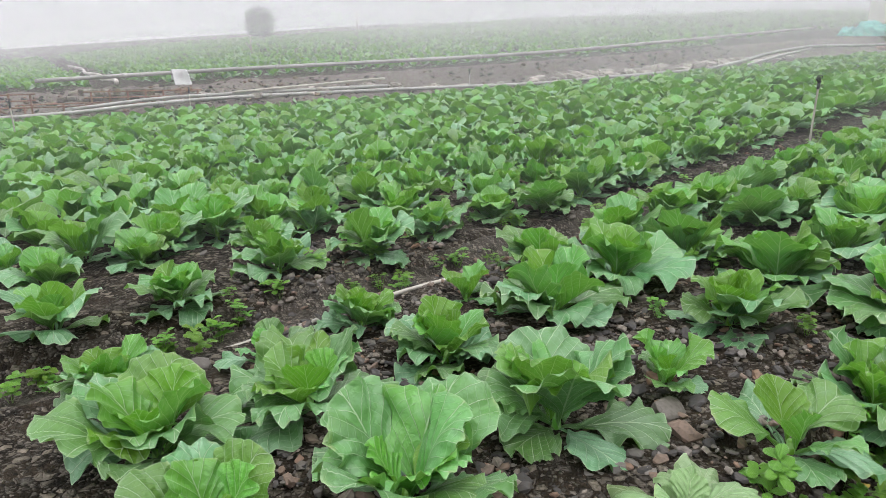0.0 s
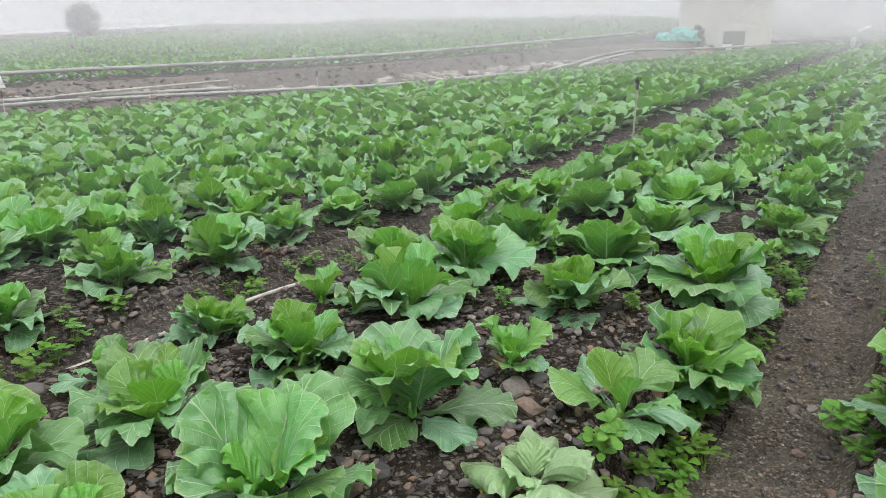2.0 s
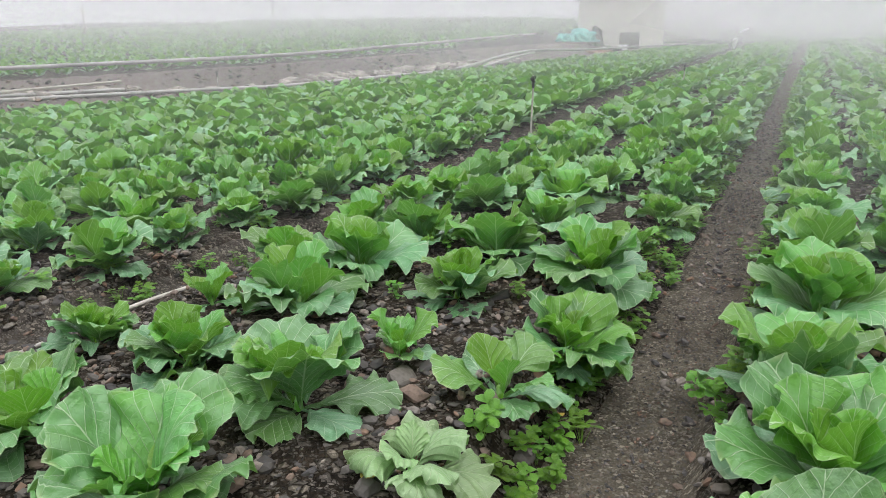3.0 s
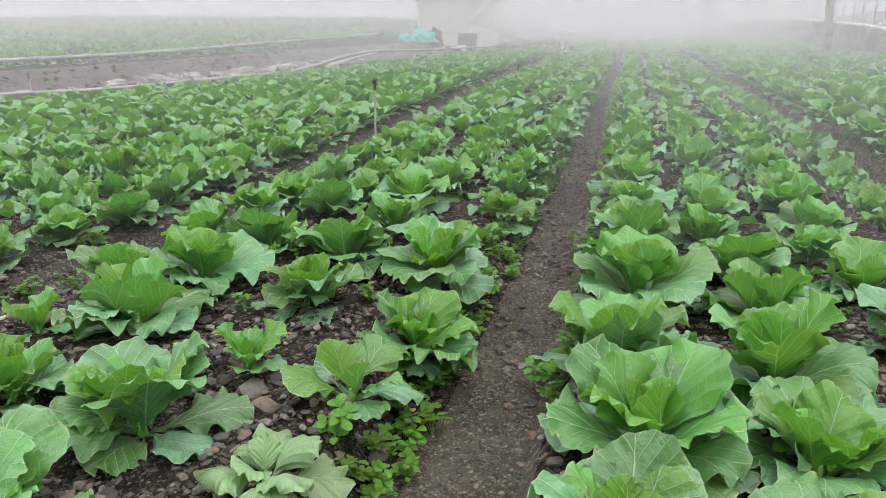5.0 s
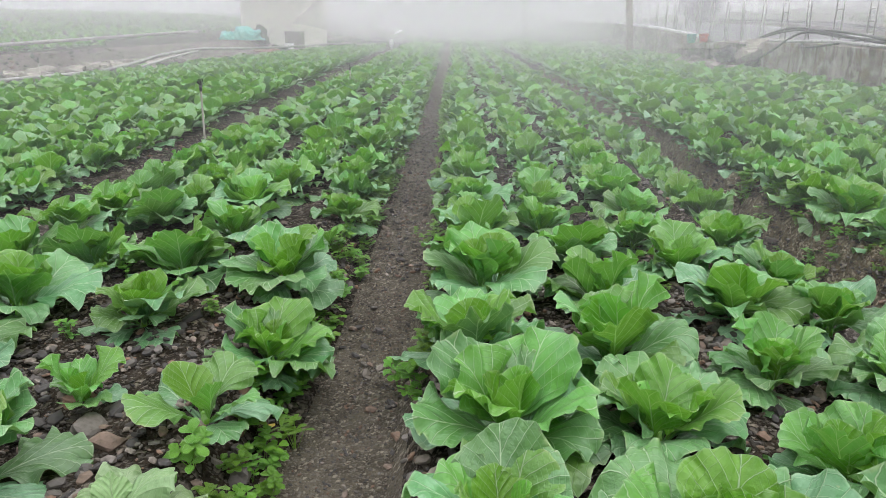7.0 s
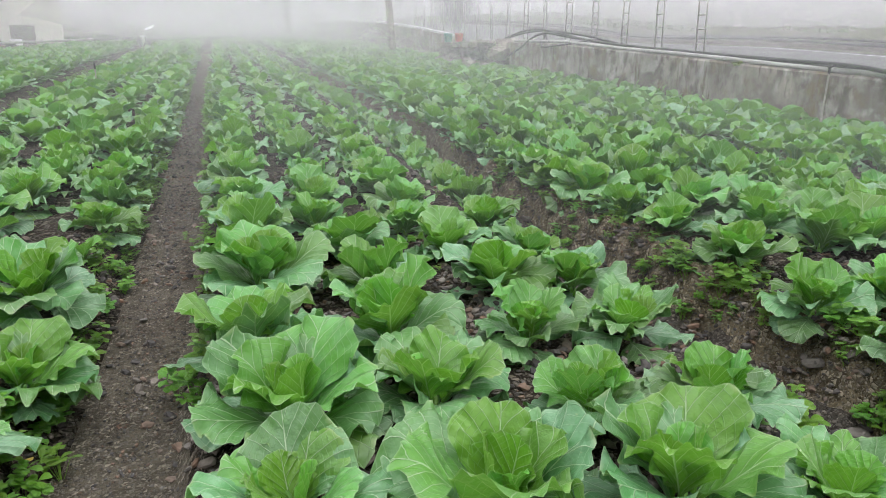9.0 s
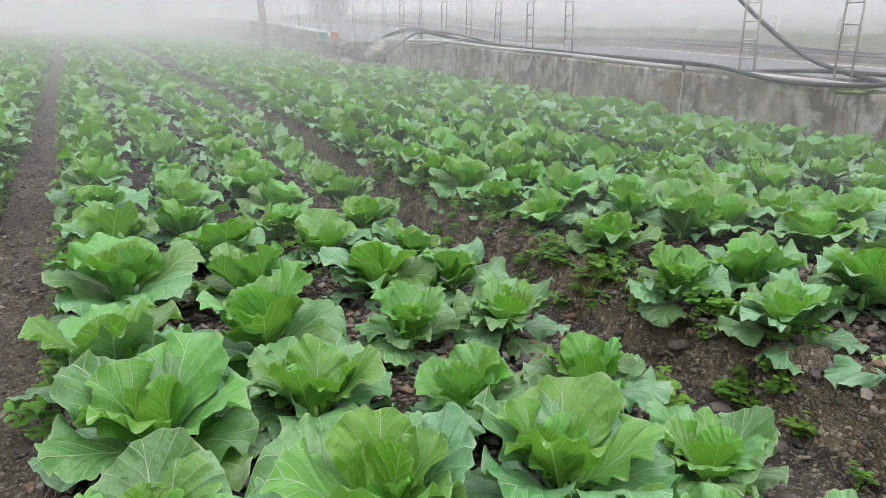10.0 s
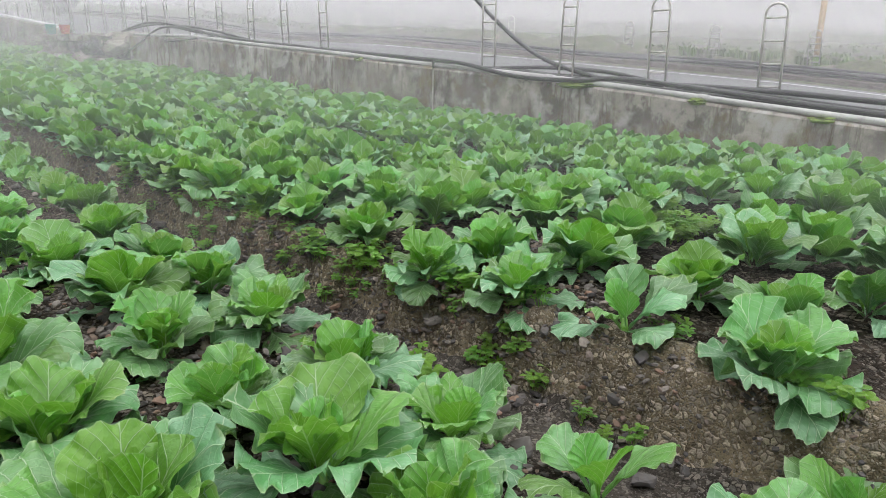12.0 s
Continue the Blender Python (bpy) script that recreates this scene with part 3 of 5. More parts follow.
def cabbage_kit(seed, nu, nv, kind):
    """Meshes of one plant, shared by all its repeats."""
    faces = leaf_faces(nu, nv)
    meshes = [from_arrays("cabbage_leaf", p, faces, M[MAT_OF[kind]], uv, age) for p, uv, age in cabbage_leaves(seed, nu, nv, kind)]
    stem = mesh_of(tube(stem_points(), [0.02, 0.018, 0.012], 6), "stem", M["leaf"])
    return meshes, stem


KITS = {}


def plant_cabbage(x, y, size, kind, fine, turn, pick, lean):
    key = (kind, fine, pick)
    if key not in KITS:
        KITS[key] = cabbage_kit(hash_of(kind, pick), *((10, 10), (14, 14), (22, 22))[fine], kind)
    meshes, stem = KITS[key]
    root = new("cabbage")
    root.matrix_world = pose(x, y, land(x, y) - 0.015, lean[0], lean[1], turn) @ Matrix.Scale(size / (0.56 if kind == "full" else 0.54), 4)
    tagged(root, LABELS[kind], "cabbage", "cabbages in the field")
    for me in meshes:
        under(new("leaf", me), root)
    under(new("stem", stem), root)


def hash_of(kind, pick):
    return {"full": 11, "sparse": 211, "young": 311, "wilted": 411}[kind] + 7 * pick


# rows beside the path, each with the plants nearest the start: distance, width
ROWS = {
    0.10: [(0.08, 1.39, 0.48), (0.14, 1.83, 0.62), (0.04, 2.39, 0.54), (0.11, 3.16, 0.6), (0.02, 3.6, 0.46), (0.08, 4.02, 0.5), (0.1, 4.5, 0.42), (0.1, 4.9, 0.5), (0.08, 5.76, 0.57)],
    0.58: [(0.55, 1.25, 0.58), (0.57, 1.82, 0.55), (0.56, 2.34, 0.62), (0.63, 2.94, 0.5), (0.62, 3.61, 0.52), (0.52, 4.21, 0.47), (0.58, 4.9, 0.5), (0.63, 5.58, 0.5)],
    1.08: [(1.07, 0.77, 0.46), (1.02, 1.14, 0.58), (1.03, 1.62, 0.47), (1.08, 2.2, 0.46), (1.21, 2.84, 0.5), (1.16, 3.45, 0.48), (1.05, 4.0, 0.42), (1.14, 4.51, 0.48)],
    1.50: [(1.54, 0.15, 0.42), (1.45, 0.57, 0.47), (1.4, 1.01, 0.44), (1.43, 1.54, 0.45), (1.51, 2.16, 0.46), (1.56, 2.71, 0.44), (1.57, 3.22, 0.42), (1.57, 3.89, 0.44)],
    -0.86: [(-0.89, 1.44, 0.42), (-0.85, 1.98, 0.5), (-0.79, 2.54, 0.46), (-0.9, 3.31, 0.56), (-0.84, 4.08, 0.34), (-0.83, 4.77, 0.42)],
    -1.40: [(-1.65, 0.6, 0.42), (-1.41, 1.0, 0.56), (-1.38, 1.57, 0.58), (-1.31, 2.07, 0.38), (-1.4, 2.75, 0.46), (-1.45, 3.35, 0.56), (-1.4, 4.1, 0.5), (-1.52, 4.78, 0.58)],
    -2.00: [(-2.07, 0.63, 0.58), (-2.01, 1.1, 0.52), (-1.98, 1.67, 0.48), (-1.98, 2.3, 0.58), (-2.05, 2.9, 0.57), (-2.0, 3.57, 0.5)],
    -2.50: [(-2.57, 0.68, 0.42), (-2.45, 1.17, 0.36), (-2.49, 1.65, 0.4), (-2.43, 2.22, 0.34), (-2.5, 2.85, 0.44), (-2.53, 3.65, 0.52)],
    -3.40: [(-3.33, 0.67, 0.5), (-3.36, 1.21, 0.44), (-3.5, 1.82, 0.48), (-3.39, 2.37, 0.5), (-3.53, 3.01, 0.42), (-3.49, 3.56, 0.42), (-3.44, 4.03, 0.48)],
    -3.92: [(-4.0, 0.8, 0.46), (-4.21, 1.33, 0.42), (-3.95, 1.95, 0.44), (-4.17, 2.45, 0.46)],
    2.42: [(2.04, 0.11, 0.42), (2.33, 0.41, 0.52), (2.4, 1.01, 0.48), (2.4, 1.51, 0.44), (2.31, 2.01, 0.4), (2.49, 2.7, 0.42), (2.57, 3.3, 0.38), (2.53, 3.8, 0.4)],
    2.92: [(2.84, 0.54, 0.46), (2.95, 0.95, 0.44), (2.97, 1.57, 0.52), (2.73, 1.96, 0.46), (3.15, 2.78, 0.42), (3.12, 3.17, 0.42)],
    3.45: [(3.25, 0.35, 0.46), (3.65, 0.95, 0.5), (3.5, 1.6, 0.48), (3.55, 2.2, 0.48)],
}
SPECIAL = {(-0.86, 1.44): "wilted", (-0.86, 1.98): "sparse", (-1.40, 2.07): "young", (-0.86, 4.08): "young", (-2.50, 2.22): "young", (-2.50, 1.17): "sparse", (2.42, 1.01): "sparse", (1.50, 0.57): "sparse"}


WEEDY = (4.2, 1.75)  # a bare patch grown over with weeds


def planting():
    """Every plant of the field: x, y, width, kind."""
    rng = random.Random(5)
    rows = sorted(ROWS) + [-4.46 - 0.53 * k for k in range(24)] + [3.98, 4.45, 5.45, 5.98, 6.5, 7.0, 7.42, 7.8]
    plants = []
    for row in rows:
        known = ROWS.get(row, [])
        fan = {0.58: 0.33, 1.08: 0.68}.get(row, 1.0 if row > 1.3 else 0.0)
        shift = (lambda y: fan * drift(y)) if fan else (lambda y: -0.018 * min(20.0, max(0.0, y)) if row < -2.9 else 0.0)
        for x, y, size in known:
            plants.append((x, y, size * (0.91 + 0.13 * step(1.7, 2.8, y)) * (1.14 if row > 2.3 and y > 0.6 else 1.0), SPECIAL.get((row, y), "full")))
        y = known[-1][1] + 0.58 if known else -1.2 + rng.uniform(0, 0.5)
        while y < 46:
            x = {1.50: 1.7, 2.42: 2.33, -3.40: -3.5, -2.50: -2.47}.get(row, row) + shift(y) + rng.uniform(-0.08, 0.08)
            if x > along(LEFT_EDGE, y) + 0.35 and math.hypot(x, y) > 0.9 and math.hypot((x - WEEDY[0]) / 0.5, (y - WEEDY[1]) / 0.34) > 1 and rng.random() > 0.04:
                kind = "full" if rng.random() > 0.06 else rng.choice(["sparse", "young"])
                plants.append((x, y, rng.uniform(0.45, 0.57) * (1.05 if row > 6.8 else 1.0) if kind == "full" else rng.uniform(0.34, 0.46), kind))
            y += rng.uniform(0.36, 0.46)
    return plants


def in_sight(x, y):
    return y > 0.55 * abs(x) - 1.0


def build_field():
    rng = random.Random(8)
    plants = sorted(planting(), key=lambda p: math.hypot(p[0], p[1]) + (0 if in_sight(p[0], p[1]) else 40))
    for n, (x, y, size, kind) in enumerate(plants[:290]):
        plant_cabbage(x, y, size, kind, (n < 105) + (n < 34), rng.uniform(0, 360), rng.randrange(7 if kind == "full" else 2), (rng.uniform(-7, 7), rng.uniform(-7, 7)))
    rest = plants[290:]
    for name, keep, nu, nv, fewer in (("cabbage_rows", lambda d: d < 11, 6, 6, 3), ("cabbage_rows", lambda d: 11 <= d < 20, 3, 3, 3), ("cabbage_rows", lambda d: d >= 20, 2, 2, 4)):
        scatter(name, [p for p in rest if keep(math.hypot(p[0], p[1]))], nu, nv, fewer, "rows of leafy green cabbages on stony soil", rng)


def scatter(name, plants, nu, nv, fewer, label, rng):
    """Far plants, joined into one sheet of foliage."""
    kits = [cabbage_leaves(900 + k, nu, nv, "full", fewer) for k in range(5)]
    quads = np.array(leaf_faces(nu, nv))
    verts, faces, uvs, ages, base = [], [], [], [], 0
    for x, y, size, kind in plants:
        spin = rng.uniform(0, 6.28)
        c, s, k = math.cos(spin), math.sin(spin), size / 0.55
        turn = np.array([[c, -s, 0], [s, c, 0], [0, 0, 1]]) * k
        at = np.array([x, y, land(x, y)])
        for pts, uv, age in kits[rng.randrange(5)]:
            verts.append(pts @ turn.T + at)
            faces.append(quads + base)
            uvs.append(uv)
            ages.append(age)
            base += len(pts)
    if verts:
        me = from_arrays(name, np.concatenate(verts), np.concatenate(faces).tolist(), M["leaf"], np.concatenate(uvs), np.concatenate(ages))
        tagged(new(name, me), label, "cabbages", kind="stuff")


build_field()


def build_upper_field():
    """Cabbages on the higher field past the dirt track."""
    rng = random.Random(12)
    plants = []
    y = 0.0
    while y < 75:
        edge = along(LEFT_EDGE, y) - 4.0
        x = edge - rng.uniform(0, 0.3)
        pitch = 0.62
        while x > edge - 46:
            if (y < 27 or x < -14.5) and rng.random() > 0.05 and abs(y - 6.3 + 0.2 * (x + 20)) > 0.6:
                plants.append((x, y + rng.uniform(-0.1, 0.1), rng.uniform(0.38, 0.5), "full"))
            x -= rng.uniform(0.5, 0.7) * (1.0 if edge - x < 14 else 1.5)
        y += pitch if y < 40 else 1.1
    scatter("cabbage_rows", plants, 2, 2, 5, "rows of green cabbages on the higher field", rng)


build_upper_field()


# ---------------------------------------------------------------- weeds and stones
def weed_arrays(seed, fine=3):
    """A low tuft of pointed leaves on thin stems that spring from one root."""
    rng = random.Random(seed)
    verts, faces, uvs, ages = [(0.0, 0.0, -0.02), (0.003, 0.0, -0.02)], [], [(0.3, 0.2, 0.0)] * 2, [0.5] * 2
    quads = leaf_faces(fine, fine)
    for s in range(rng.randint(6, 9)):
        a, lean, tall = rng.uniform(0, 6.28), rng.uniform(0.015, 0.07), rng.uniform(0.04, 0.16)
        top = np.array([math.cos(a) * lean, math.sin(a) * lean, tall])
        n = len(verts)
        verts += [tuple(top), tuple(top + (0.003, 0, 0))]
        uvs += [(0.3, 0.2, 0.0)] * 2
        ages += [0.5] * 2
        faces.append((0, 1, n + 1, n))
        tone = rng.random()
        for k in range(rng.randint(3, 4)):
            pts, uv = leaf_shape(rng, rng.uniform(0.038, 0.07), rng.uniform(0.028, 0.048), radians(rng.uniform(0, 40)), radians(rng.uniform(-60, -20)), 0.2, 0.5, fine, fine, 0, 0.1)
            spin = np.array(Matrix.Rotation(a + k * 1.5 + rng.uniform(-0.4, 0.4), 3, "Z"))
            pts = pts @ spin.T + top
            base = len(verts)
            verts += [tuple(p) for p in pts]
            uvs += [tuple(q) for q in uv]
            ages += [tone] * len(pts)
            faces += [tuple(i + base for i in q) for q in quads]
            faces.append((n, base, base + 1, n + 1))
    return np.array(verts), faces, np.array(uvs), np.array(ages)


def build_far_weeds(more):
    """Weeds farther up the path and the furrows, too many to tell apart."""
    rng = random.Random(77)
    kinds = [weed_arrays(80 + k, 2) for k in range(4)]
    verts, faces, uvs, ages, base = [], [], [], [], 0
    for n in range(680 + len(more)):
        y = rng.uniform(2.0, 9.0) if n < 120 else rng.uniform(8.5, 20)
        x = rng.choice([-0.68 + rng.uniform(-0.1, 0.06), -0.68 + rng.uniform(-0.1, 0.06), -0.2 + rng.uniform(-0.05, 0.08), -0.2 + rng.uniform(-0.05, 0.08), 2.15 + drift(y) + rng.uniform(-0.25, 0.25), -2.95 - 0.009 * y + rng.uniform(-0.2, 0.2)])
        if n < 120:
            x = rng.uniform(-4.5, 5.5)
        if n >= 680:
            x, y = more[n - 680]
        pts, tris, uv, age = kinds[rng.randrange(4)]
        turn = np.array(Matrix.Rotation(rng.uniform(0, 6.28), 3, "Z")) * rng.uniform(0.5, 1.1) * (0.55 if n < 120 else 1.0)
        verts.append(pts @ turn.T + (x, y, land(x, y)))
        faces += [tuple(i + base for i in f) for f in tris]
        uvs.append(uv)
        ages.append(age)
        base += len(pts)
    me = from_arrays("weed_growth", np.concatenate(verts), faces, M["weed"], np.concatenate(uvs), np.concatenate(ages))
    tagged(new("weed_growth", me), "low bright green weeds along the path and furrows", "weeds", kind="stuff")


def build_weeds():
    rng = random.Random(31)
    meshes = []
    for k in range(6):
        pts, faces, uvs, ages = weed_arrays(60 + k)
        meshes.append(from_arrays("weed", pts, faces, M["weed"], uvs, ages))
    spots = [(-0.62, 2.42), (-0.6, 2.72), (-0.6, 3.2), (-0.64, 3.68), (-0.63, 4.31), (-0.67, 5.0), (-0.6, 5.25), (-0.64, 1.78), (-0.6, 2.02), (-0.25, 4.6),
             (-0.25, 6.16), (-0.25, 2.66), (-0.24, 3.14), (-3.09, 1.03), (-3.11, 0.55), (-3.35, 2.35), (-3.49, 1.96), (-5.9, 2.92), (-3.3, 3.53), (-1.84, 3.5)]
    spots += [(2.47, 3.36), (2.26, 2.2), (1.97, 1.7), (1.62, 1.57), (2.02, 0.85), (4.37, 1.84), (3.98, 1.61), (4.42, 1.58), (2.34, 0.33), (2.26, 0.2),
              (2.3, 2.5), (2.35, 2.9), (2.2, 3.1), (2.42, 3.7), (2.3, 4.1), (2.45, 5.1), (2.18, 1.52), (2.52, 0.86), (2.32, 1.75), (2.41, 4.55), (2.51, 6.2), (5.1, 2.4), (4.1, 1.9), (4.6, 1.9), (4.8, 1.3), (4.3, 1.3)]
    spots = [(x - 0.08 if -0.7 < x < -0.55 else x + 0.07 if -0.3 < x < -0.2 else x, y) for x, y in spots]
    for x, y in list(spots):
        for _ in range(2 if x < 3.5 else 4):
            spots.append((x + rng.uniform(-0.1, 0.1), y + rng.uniform(-0.14, 0.14)))
    y = 2.2
    while y < 9:
        spots.append((-0.72 + rng.uniform(-0.08, 0.06), y))
        if rng.random() < 0.45:
            spots.append((-0.17 + rng.uniform(-0.04, 0.05), y + 0.1))
        if rng.random() < 0.6:
            spots.append((2.2 + drift(y) + rng.uniform(-0.2, 0.2), y))
        if rng.random() < 0.5:
            spots.append((-2.95 + rng.uniform(-0.25, 0.2), y))
        y += rng.uniform(0.1, 0.28)
    for k in range(46):
        a, d = rng.uniform(0, 6.28), math.sqrt(rng.random())
        spots.append((WEEDY[0] + 0.5 * d * math.cos(a), WEEDY[1] + 0.36 * d * math.sin(a)))
    for k in range(70):
        y = 1.7 + 6.5 * rng.random() ** 1.4
        spots.append((-0.71 + rng.gauss(0, 0.045), y))
    for k in range(30):
        y = 0.6 + 6.0 * rng.random()
        spots.append((-3.12 + rng.gauss(0, 0.13), y))
    for k in range(52):
        y = rng.choice((1.3, 1.75, 2.3, 2.45, 3.0, 3.5, 4.2, 4.9, 5.6)) + rng.gauss(0, 0.14)
        spots.append((2.2 + drift(y) + rng.gauss(0, 0.08), y))
    spots.sort(key=lambda p: math.hypot(*p))
    build_far_weeds(spots[290:])
    for x, y in spots[:290]:
        ob = new("weed", meshes[rng.randrange(6)])
        ob.matrix_world = pose(x, y, land(x, y) - 0.005, rng.uniform(-12, 12), rng.uniform(-12, 12), rng.uniform(0, 360)) @ Matrix.Scale(rng.uniform(0.4, 0.85), 4)
        tagged(ob, "low bright green weed growing on the stony bank", "weed", "weeds on the banks")


build_weeds()


def stone_points(seed, level):
    rng = random.Random(seed)
    bm = bmesh.new()
    bmesh.ops.create_icosphere(bm, subdivisions=level, radius=1.0)
    flat = rng.uniform(0.4, 0.7)
    for v in bm.verts:
        k = 1 + 0.5 * noise.noise(v.co * 1.1 + Vector((seed * 3.7, 0, 0))) + 0.25 * noise.noise(v.co * 2.6 + Vector((0, seed * 1.9, 0)))
        # split faces, as slate breaks
        x, y, z = (max(-0.72, min(0.78, c * k)) for c in v.co)
        v.co = Vector((x * 1.25 + 0.25 * y, y * 0.9, z * flat + 0.15 * x))
    return bm


def build_stones():
    rng = random.Random(44)
    meshes = [mesh_of(stone_points(k, 2), "stone", M["stone"], False) for k in range(8)]
    spots = [(-1.16, 2.02, 0.045), (-1.2, 1.91, 0.06), (-1.33, 2.1, 0.05), (-0.73, 1.9, 0.05), (-0.67, 1.72, 0.055), (-1.1, 1.83, 0.045), (-1.22, 2.82, 0.06), (-0.4, 4.42, 0.04),
             (2.08, 1.53, 0.045), (1.59, 1.02, 0.06), (2.41, 0.55, 0.075), (2.48, 0.94, 0.06), (1.6, 0.93, 0.05), (2.51, 2.15, 0.05), (2.6, 2.0, 0.05), (-0.24, 2.2, 0.035), (-0.2, 2.5, 0.04)]
    while len(spots) < 270:
        y = rng.uniform(0.3, 6.5) if rng.random() < 0.8 else rng.uniform(6.5, 10)
        x = rng.uniform(-4.5, 4.5) if rng.random() < 0.55 else rng.choice([rng.uniform(-0.95, -0.65), rng.uniform(-0.98, -0.7), 1.95 + drift(y) + rng.uniform(-0.1, 0.5)])
        if in_sight(x, y) and math.hypot(x, y) > 0.9:
            spots.append((x, y, rng.uniform(0.02, 0.045)))
    for x, y, r in spots:
        ob = new("stone", meshes[rng.randrange(8)])
        ob.matrix_world = pose(x, y, land(x, y) + r * 0.18, rng.uniform(-25, 25), rng.uniform(-25, 25), rng.uniform(0, 360)) @ Matrix.Scale(r, 4)
        tagged(ob, "loose grey-brown slate stone lying on the soil", "stone", "loose stones on the soil")
    # gravel that nobody could count
    kinds = []
    for k in range(6):
        bm = stone_points(20 + k, 1)
        bm.verts.ensure_lookup_table()
        kinds.append((np.array([v.co for v in bm.verts]), np.array([[v.index for v in f.verts] for f in bm.faces])))
        bm.free()
    for count, low, high, reach, path_only in ((11500, 0.004, 0.026, 4.4, False), (4500, 0.01, 0.034, 9.0, False), (4500, 0.002, 0.008, 5.0, "path"), (6000, 0.003, 0.018, 5.0, "bank"), (3000, 0.008, 0.022, 5.0, "far"), (2600, 0.015, 0.085, 5.0, "strip")):
        verts, faces, base = [], [], 0
        while count:
            d = reach * math.sqrt(rng.uniform(0.02, 1))
            a = rng.uniform(-1.15, 1.15)
            x, y = math.sin(a) * d, math.cos(a) * d
            if path_only == "bank":
                y = rng.uniform(-0.3, 7.0)
                x = 1.98 + drift(y) + rng.uniform(0, 0.42)
            elif path_only == "strip":
                y = rng.uniform(3, 26)
                x = along(LEFT_EDGE, y) - rng.uniform(0.1, 3.3)
            elif path_only == "far":
                y = rng.uniform(4, 16)
                x = rng.choice([-0.43 + rng.gauss(0, 0.16), -0.43 + rng.gauss(0, 0.16), 2.05 + drift(y) + rng.gauss(0, 0.2), -2.97 + rng.gauss(0, 0.2)])
            elif path_only:
                x, y = -0.42 + rng.gauss(0, 0.12), rng.uniform(1.2, 7.0)
            elif abs(x + 0.42) < 0.24 and rng.random() < 0.85 or noise.noise(Vector((x * 2.5, y * 2.5, 9.0))) < rng.uniform(-0.6, 0.15):
                continue
            count -= 1
            pts, tri = kinds[rng.randrange(6)]
            turn = np.array(Euler((rng.uniform(-0.5, 0.5), rng.uniform(-0.5, 0.5), rng.uniform(0, 6.28))).to_matrix())
            r = low + (high - low) * rng.random() ** 1.9
            verts.append(pts @ turn.T * r + (x, y, land(x, y) + r * 0.25 + 0.004))
            faces.append(tri + base)
            base += len(pts)
        me = from_arrays("gravel", np.concatenate(verts), np.concatenate(faces).tolist(), M["stone"], smooth=False)
        tagged(new("gravel", me), "scattered grey and brown slate chips on the soil", "gravel", kind="stuff")


build_stones()


# ---------------------------------------------------------------- watering
def sprinkler(x, y, tall, lean=0.0):
    """A thin stake with an impact sprinkler on top."""
    root = thing("sprinkler", (x, y, land(x, y)), "black impact sprinkler on a thin grey stake", "sprinkler", "sprinklers in the field", turn=37 * x)
    sway = 0.03 * lean
    part("stake", tube([(0, 0, -0.15), (sway * 0.5, 0, tall * 0.5), (sway, 0, tall - 0.1)], 0.012, 6), M["tube"], root, "weathered grey stake")
    part("riser", tube([(sway, 0, tall - 0.11), (sway, 0, tall - 0.06)], 0.017, 8), M["black"], root)
    part("nozzle", tube([(sway - 0.02, 0, tall - 0.035), (sway + 0.02, 0, tall - 0.02), (sway + 0.05, 0, tall + 0.005)], [0.016, 0.014, 0.008], 8), M["black"], root)
    part("body", tube([(sway, 0, tall - 0.07), (sway, 0, tall - 0.045), (sway, 0, tall), (sway, 0, tall + 0.02)], [0.022, 0.014, 0.018, 0.008], 8), M["black"], root)
    part("arm", tube([(sway - 0.035, 0.004, tall + 0.0), (sway - 0.03, 0.006, tall + 0.03), (sway + 0.03, 0.006, tall + 0.03), (sway + 0.04, 0.004, tall + 0.005)], 0.007, 6), M["black"], root)


for x, y, top, lean in ((-3.0, 8.02, 1.14, -0.6), (-12.95, 2.43, 0.72, 0.5), (-15.6, 6.42, 0.75, 0.3), (-14.0, 13.74, 1.1, 0.2), (-10.88, 18.08, 1.46, 0), (-2.29, 15.03, 1.3, 1.0), (-2.14, 26.9, 2.02, 1.5), (7.73, 7.2, 1.27, 0.8)):
    sprinkler(x, y, top - land(x, y), lean)


def pipeline(name, points, radius, material, label, collars=0, sides=10, category="pipe"):
    root = thing(name, tuple(points[0]), label, category)
    inv = Vector(points[0])
    line = [p - inv for p in spline(points, 8)]
    part("run", tube(line, radius, sides), M[material], root, smooth=True)
    if collars:
        for k in range(collars, len(line) - 1, collars):
            a, b = line[k], line[k + 1]
            way = (b - a).normalized() * 0.07
            part("collar", tube([a - way, a + way], radius * 1.18, sides), M[material], root, smooth=True)
    return root


def on_land(x, y, up):
    return (x, y, land(x, y) + up)


# white tube in the furrow between the left beds
pipeline("drip_tube", [on_land(x, y, 0.012) for x, y in ((-2.9, -0.4), (-2.85, 0.41), (-2.84, 0.7), (-2.81, 1.2), (-2.8, 1.5), (-2.74, 2.0), (-2.77, 2.4), (-2.84, 3.2), (-2.83, 4.2), (-2.8, 5.2), (-2.88, 5.8), (-2.95, 7.0))], 0.011, "tube", "thin dusty white watering tube lying on soil", category="tube")
